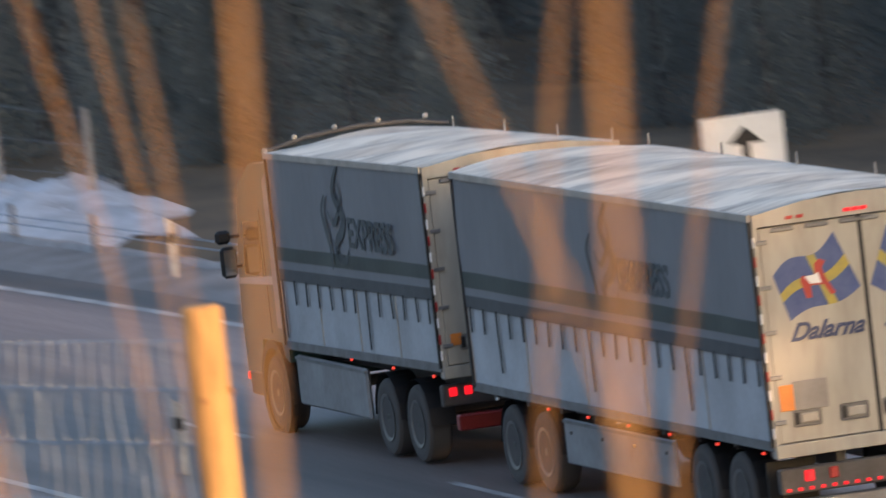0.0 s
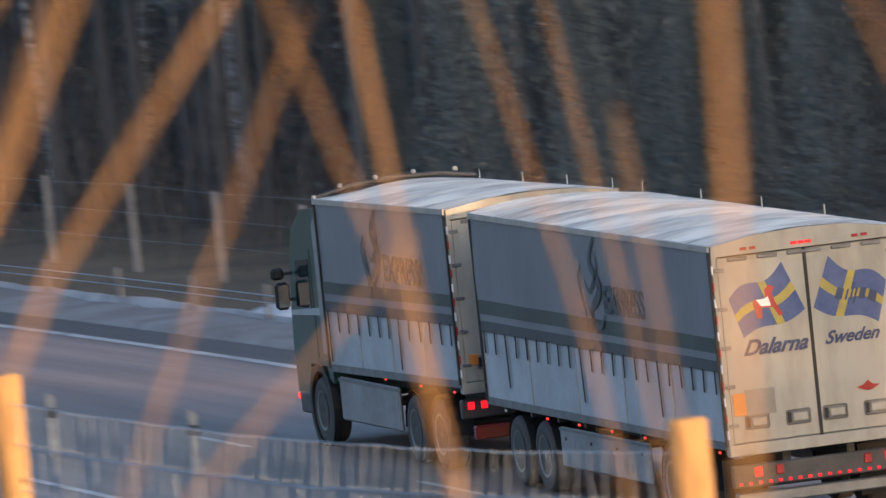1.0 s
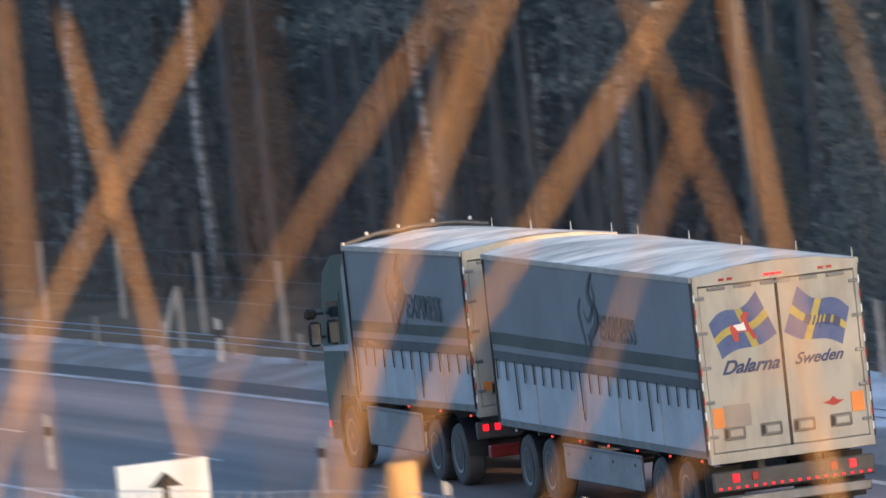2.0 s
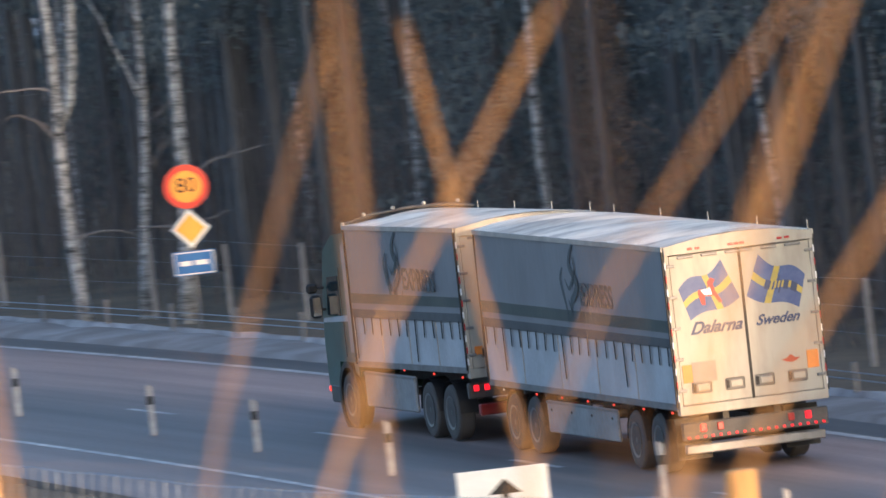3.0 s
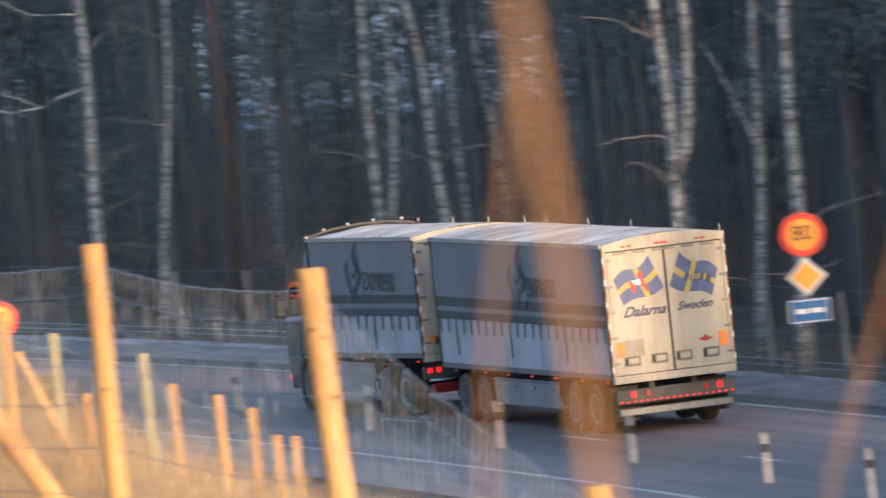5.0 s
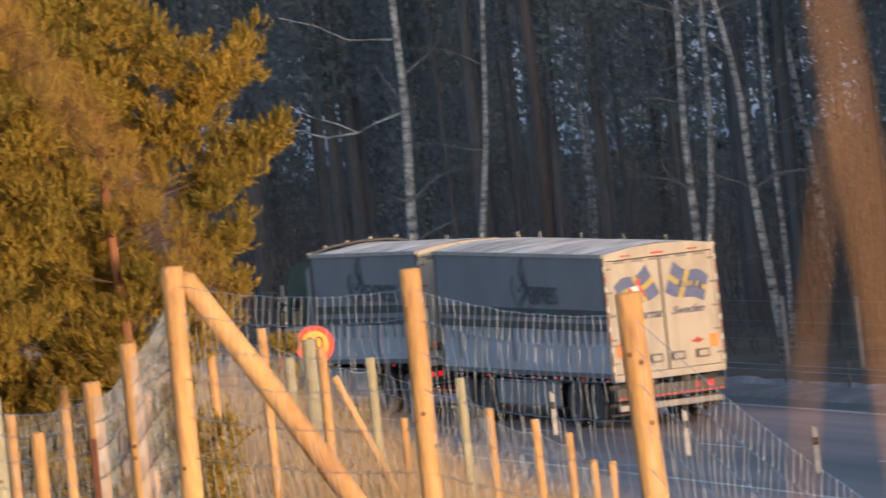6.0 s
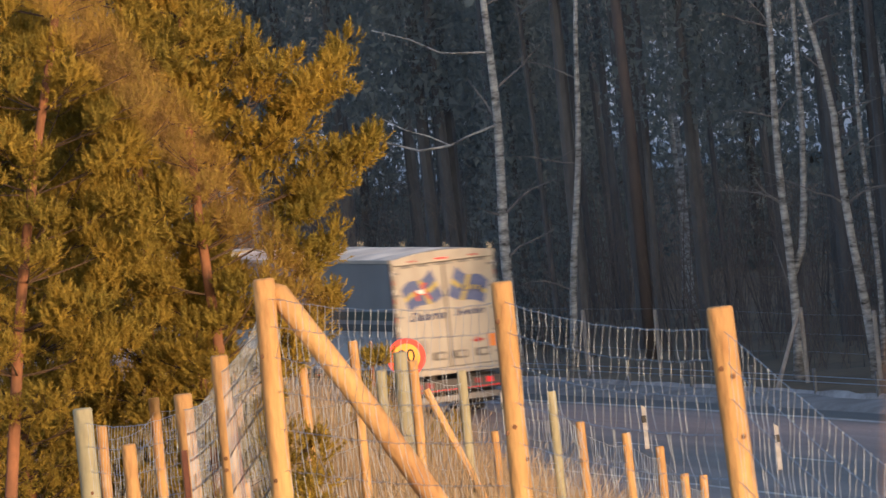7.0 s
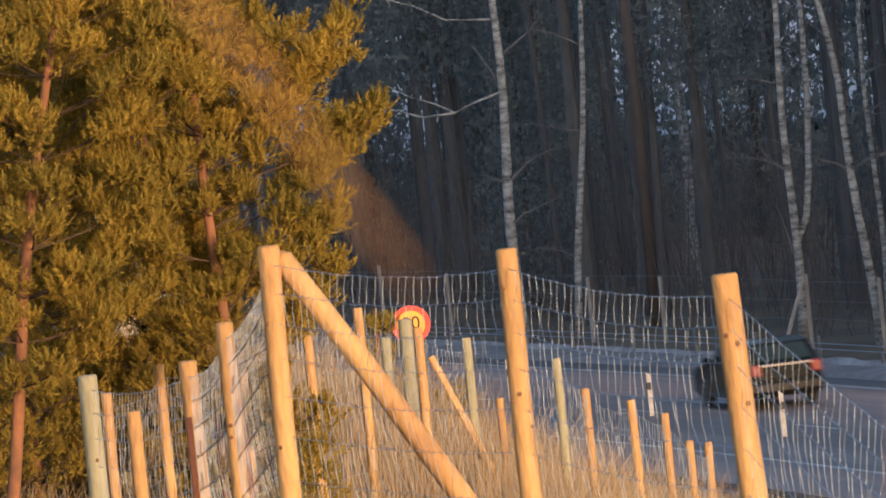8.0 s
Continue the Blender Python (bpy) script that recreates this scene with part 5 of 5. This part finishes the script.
def pine(x, y, base, height, low, reach, seed, shoots, lean=0.0, boughs=(), narrow=0.0, thick=0.05, open_front=0.0):
    """boughs: further strong boughs as (height of the fork, tip along x, y, z from the foot); narrow, open_front: how much shorter the chance boughs are on the +x and -y sides."""
    rng = random.Random(seed)
    t = thing("pine_tree", "young sunlit pine with golden-green needles", "tree", "sunlit pines", at=pose(x, y, base))
    tr, tw = Shape(), Shape()
    pts = [(lean * z + 0.04 * math.sin(z * 1.3 + seed), 0.03 * math.cos(z), z) for z in [height * k / 12 for k in range(13)]]
    tr.tube(pts, [thick * (1 - 0.85 * k / 12) + 0.008 for k in range(13)], 10)
    part("trunk", tr, BARK_RED, t, "orange-brown flaking bark", True)
    clumps = []

    def bough(z, tip, r):
        """A bough that leaves the trunk and curves up at its end, with branchlets bearing clumps on its outer part."""
        p0, p2 = Vector((lean * z, 0, z)), Vector(tip)
        p1 = p0.lerp(p2, 0.6) + Vector((0, 0, -0.10 * (p2 - p0).length))
        at = lambda e: p0 * (1 - e) ** 2 + p1 * 2 * e * (1 - e) + p2 * e * e
        q = (p2 - p0).length
        tw.tube([at(k / 6) for k in range(7)], [r * (1 - 0.8 * k / 6) for k in range(7)], 5, False)
        out = (p2 - p0).normalized()
        clumps.append((p2[:], out[:], 0.07))
        m = max(3, int(q / 0.105))
        for k in range(m):
            e = 0.35 + 0.62 * (k + rng.random()) / m
            a = at(e)
            g = math.atan2(out.y, out.x) + rng.choice((-1, 1)) * rng.uniform(0.4, 1.2)
            ln = min(0.30, q * rng.uniform(0.14, 0.34) * (1.25 - 0.5 * e))
            b = a + Vector((ln * math.cos(g), ln * math.sin(g), ln * rng.uniform(-0.25, 1.0)))
            tw.tube([a, a.lerp(b, 0.55) - Vector((0, 0, 0.02)), b], [r * 0.4, r * 0.3, r * 0.15], 4, False)
            w = (b - a).normalized()
            clumps.append((b[:], w[:], rng.uniform(0.05, 0.095)))
            if ln > 0.16:
                clumps.append((a.lerp(b, 0.6)[:], w[:], rng.uniform(0.04, 0.07)))

    z = low
    while z < height:
        f = (z - low) / (height - low)
        r = reach * float(np.interp(f, (0, 0.2, 0.33, 0.57, 1.0), (0.62, 0.80, 1.0, 0.50, 0.10))) * rng.uniform(0.8, 1.1)
        a0 = rng.uniform(0, 6.28)
        for k in range(6):
            a = a0 + k * 1.047 + rng.uniform(-0.25, 0.25)
            q = r * rng.uniform(0.65, 1.15) * (1 - narrow * max(0.0, math.cos(a))) * (1 - open_front * max(0.0, -math.sin(a)))
            bough(z, (lean * z + q * math.cos(a), q * math.sin(a), z + q * rng.uniform(0.2, 0.6)), 0.010 * (1 - 0.5 * f))
        z += 0.31 * rng.uniform(0.8, 1.2)
    for z, *tip in boughs:
        bough(z, tip, 0.012)
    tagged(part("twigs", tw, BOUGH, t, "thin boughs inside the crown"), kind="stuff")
    needle_crown("crown", clumps, shoots, seed, t, "golden-green needle tufts")
    return t


RIGHT_BOUGHS = [(3.9, 1.08, 0.1, 4.70), (3.75, 0.86, -0.2, 4.60), (3.5, 0.62, 0.15, 4.35), (3.6, 1.27, 0.0, 4.02), (3.3, 1.02, 0.2, 3.88), (3.2, 0.86, -0.2, 3.70), (2.8, 0.88, 0.0, 3.32), (2.5, 0.70, -0.2, 3.05), (2.3, 0.78, 0.1, 2.82), (2.2, 0.62, -0.1, 2.55), (4.3, 0.42, 0.0, 5.0), (4.0, 0.60, -0.3, 4.75), (2.6, 0.50, -0.35, 3.3)]
pine(-6.25, 92.0, 8.6, 7.4, 2.4, 1.05, 31, 11500, lean=-0.01, boughs=RIGHT_BOUGHS, narrow=0.6, open_front=0.5)
pine(-8.16, 90.5, 9.0, 7.6, 1.9, 1.35, 32, 14000, lean=0.2, open_front=0.4)
pine(-6.75, 96.5, 8.0, 4.0, 0.3, 1.1, 37, 6500)
pine(-7.15, 97.0, 8.0, 9.4, 1.4, 1.5, 33, 12500, narrow=0.5)
pine(-8.7, 99.0, 8.4, 10.5, 1.0, 2.2, 34, 12500)
pine(-8.5, 93.5, 8.8, 9.5, 1.0, 1.8, 36, 13000)
pine(-8.3, 97.0, 8.6, 6.0, 0.5, 1.3, 38, 6500)
pine(-6.2, 112.0, 8.3, 1.9, 0.2, 0.7, 35, 1200)


# ---- dry grass on the slope ----
def grass_field(name, count, box, h0, h1, seed, label):
    rng = np.random.default_rng(seed)
    x = rng.uniform(box[0], box[1], count)
    y = rng.uniform(box[2], box[3], count)
    z = np.array([ground_z(a, b) for a, b in zip(x, y)])
    h = rng.uniform(h0, h1, count)
    a = rng.uniform(0, 6.28, count)
    base = np.stack([x, y, z - 0.03], 1)
    side = np.stack([np.cos(a), np.sin(a) * 0.4, np.zeros(count)], 1) * 0.006
    bend = rng.normal(0, 0.28, (count, 2)) * h[:, None]
    mid = base + np.stack([bend[:, 0] * 0.3, bend[:, 1] * 0.3, h * 0.6], 1)
    tip = base + np.stack([bend[:, 0], bend[:, 1], h], 1)
    v = np.stack([base - side, base + side, mid + side * 0.7, mid - side * 0.7, tip], 1).reshape(-1, 3)
    f = []
    for k in range(count):
        o = 5 * k
        f += [(o, o + 1, o + 2, o + 3), (o + 3, o + 2, o + 4)]
    me = bpy.data.meshes.new(name)
    me.from_pydata(v.tolist(), [], f)
    me.materials.append(GRASS)
    return tagged(new(name, me), label, "grass", kind="stuff")


grass_field("dry_grass", 42000, (-14, 0, 70, 128), 0.3, 0.85, 3, "tall dry tan grass on the sunny slope")
grass_field("dry_grass", 16000, (-9, -2.2, 100, 124), 0.45, 1.15, 7, "tall pale dry grass along the ridge")
grass_field("dry_grass", 5000, (-26, -8, 128, 190), 0.2, 0.5, 4, "thin dry grass down the slope")

# ---- reeds close to the camera ----
STALKS_A = [
    (1.012, 14.839, 0.985, 14.998, 9.06, 0.0012, 0.20),
    (0.853, 14.924, 0.819, 15.072, 7.92, 0.0012, 0.20),
    (0.543, 15.077, 0.549, 15.267, 4.53, 0.0025, 0.20),
    (0.770, 15.079, 0.724, 15.210, 5.28, 0.0012, 0.20),
    (0.924, 15.060, 0.938, 15.135, 6.34, 0.0012, 0.20),
    (0.593, 15.149, 0.600, 15.289, 3.96, 0.0025, 0.20),
    (1.229, 14.797, 1.276, 15.019, 7.92, 0.0012, 0.20),
    (0.676, 14.877, 0.644, 15.177, 7.04, 0.0021, 0.20),
    (0.583, 15.088, 0.536, 15.239, 6.34, 0.0012, 0.20),
    (0.367, 15.145, 0.463, 15.269, 5.76, 0.0019, 0.20),
    (0.384, 15.173, 0.419, 15.251, 6.34, 0.0012, 0.20),
]
STALKS_B = [
    (0.434, 14.989, 0.538, 15.202, 6.34, 0.0011, 0.03),
    (0.467, 14.979, 0.567, 15.075, 6.34, 0.0011, 0.03),
    (0.283, 15.192, 0.368, 15.299, 5.76, 0.0012, 0.20),
    (0.297, 15.178, 0.367, 15.317, 5.28, 0.0021, 0.20),
    (0.327, 14.954, 0.281, 15.223, 7.92, 0.0021, 0.03),
    (0.195, 15.153, 0.285, 15.288, 6.34, 0.0021, 0.03),
    (0.132, 15.321, 0.133, 15.392, 4.53, 0.0016, 0.20),
    (0.113, 15.063, 0.187, 15.249, 7.04, 0.0011, 0.03),
    (-0.012, 15.295, -0.022, 15.444, 3.52, 0.0028, 0.20),
    (-0.061, 15.259, -0.043, 15.348, 5.28, 0.0011, 0.03),
    (0.801, 15.015, 0.793, 15.091, 7.04, 0.0011, 0.03),
    (0.155, 15.369, 0.158, 15.435, 3.10, 0.00025, 0.04),
]


def reed(x0, z0, x1, z1, d, r, tip):
    y0, y1 = math.sqrt(d * d - x0 * x0), math.sqrt(d * d - x1 * x1)
    slope = (x1 - x0) / (z1 - z0)
    foot = ground_z(x0, y0) - 0.05
    zz = [foot, (foot + z0) / 2, z0, (z0 + z1) / 2, z1, z1 + tip]
    xx = [x0 - slope * (z0 - foot) * 0.45, x0 - slope * (z0 - foot) * 0.35, x0, (x0 + x1) / 2, x1, x1 + slope * tip]
    t = thing("dry_reed", "tall dry golden reed stalk close by, out of focus", "reed", "dry reeds", at=pose(xx[0], y0, foot))
    part("stem", Shape().tube([(a - xx[0], (y1 - y0) * i / 5, b - foot) for i, (a, b) in enumerate(zip(xx, zz))], [r * 0.75, r * 0.7, r * 0.65, r * 0.64, r * 0.58, r * 0.35], 8), STRAW, t, "golden dry stem", True)
    lx, lz = xx[1] - xx[0], zz[1] - foot
    leaf = Shape().add([(lx, 0, lz), (lx + 0.05, 0.004, lz + 0.16), (lx + 0.13, 0.002, lz + 0.22), (lx + 0.05, 0.002, lz + 0.148), (lx, 0.003, lz - 0.012)], [(0, 1, 3, 4), (1, 2, 3)])
    part("leaf", leaf, STRAW, t, "dry narrow leaf blade")


for row in STALKS_A + STALKS_B:
    reed(*row)
bent = thing("dry_reed", "bent dry golden reed with its tip hanging over", "reed", "dry reeds", at=pose(-0.45, 3.49, ground_z(-0.45, 3.49) - 0.05))
arc = [(-0.45, None), (-0.445, 14.2), (-0.44, 15.2), (-0.42, 15.47), (-0.385, 15.55), (-0.335, 15.548), (-0.295, 15.525), (-0.246, 15.454), (-0.207, 15.389)]
foot = ground_z(-0.45, 3.49) - 0.05
part("stem", Shape().tube([(x + 0.45, 0, (foot if z is None else z) - foot) for x, z in arc], [0.002, 0.002, 0.0018, 0.0016, 0.0013, 0.0012, 0.0012, 0.0011, 0.0007], 8), STRAW, bent, "golden dry stem", True)


# ---- what moves ----
LORRY = [
    (0.0, 23.39, 135.15, 8.68, 21.42, 148.08, 8.43), (1.0, 20.13, 157.88, 9.79, 17.91, 170.77, 9.98), (2.0, 16.43, 178.33, 11.25, 13.88, 191.16, 11.88),
    (3.0, 12.07, 198.40, 13.06, 9.12, 211.15, 14.13), (4.0, 6.90, 219.14, 15.23, 3.47, 231.76, 16.73), (5.0, 0.85, 240.76, 17.74, -3.13, 253.22, 19.68),
    (6.0, -6.08, 262.65, 20.60, -10.68, 274.89, 22.98), (7.0, -13.83, 283.36, 23.81, -19.11, 295.33, 26.63), (7.5, -17.96, 292.60, 25.55, -23.60, 304.40, 28.58),
    (8.0, -22.40, 302.00, 27.0, -28.6, 313.5, 29.5),
]


def motions():
    walk(trailer, [(t, pose(x, y, 0.03, 0, 0, a)) for t, x, y, a, *_ in LORRY])
    walk(truck, [(t, pose(x, y, 0.03, 0, 0, a)) for t, _, _, _, x, y, a in LORRY])
    rows = []
    for k in range(9):
        y = 261.0 - 20.6 * (8 - k)
        rows.append((float(k), pose(lane_x(y), y, 0.03, 0, 0, math.degrees(lane_turn(y)))))
    walk(car, rows)
    # the lorry's wheels roll with the way it goes
    way = [0.0]
    for a, b in zip(LORRY, LORRY[1:]):
        way.append(way[-1] + math.hypot(b[1] - a[1], b[2] - a[2]))
    turns = [(k / FPS, -math.degrees(float(np.interp(k / FPS, [r[0] for r in LORRY], way)) / 0.51)) for k in range(8 * FPS + 1)]
    for w in LORRY_WHEELS:
        x, y, z = w.location
        walk(w, [(t, pose(x, y, z, a)) for t, a in turns])
    # a breath of wind pushes the bent reed aside towards the end
    base = bent.location.copy()
    walk(bent, [(t, pose(base.x + d, base.y, base.z)) for t, d in ((0.0, 0.0), (5.8, 0.0), (7.2, 0.0), (7.6, 0.007), (7.8, 0.016), (8.0, 0.026))])


motions()
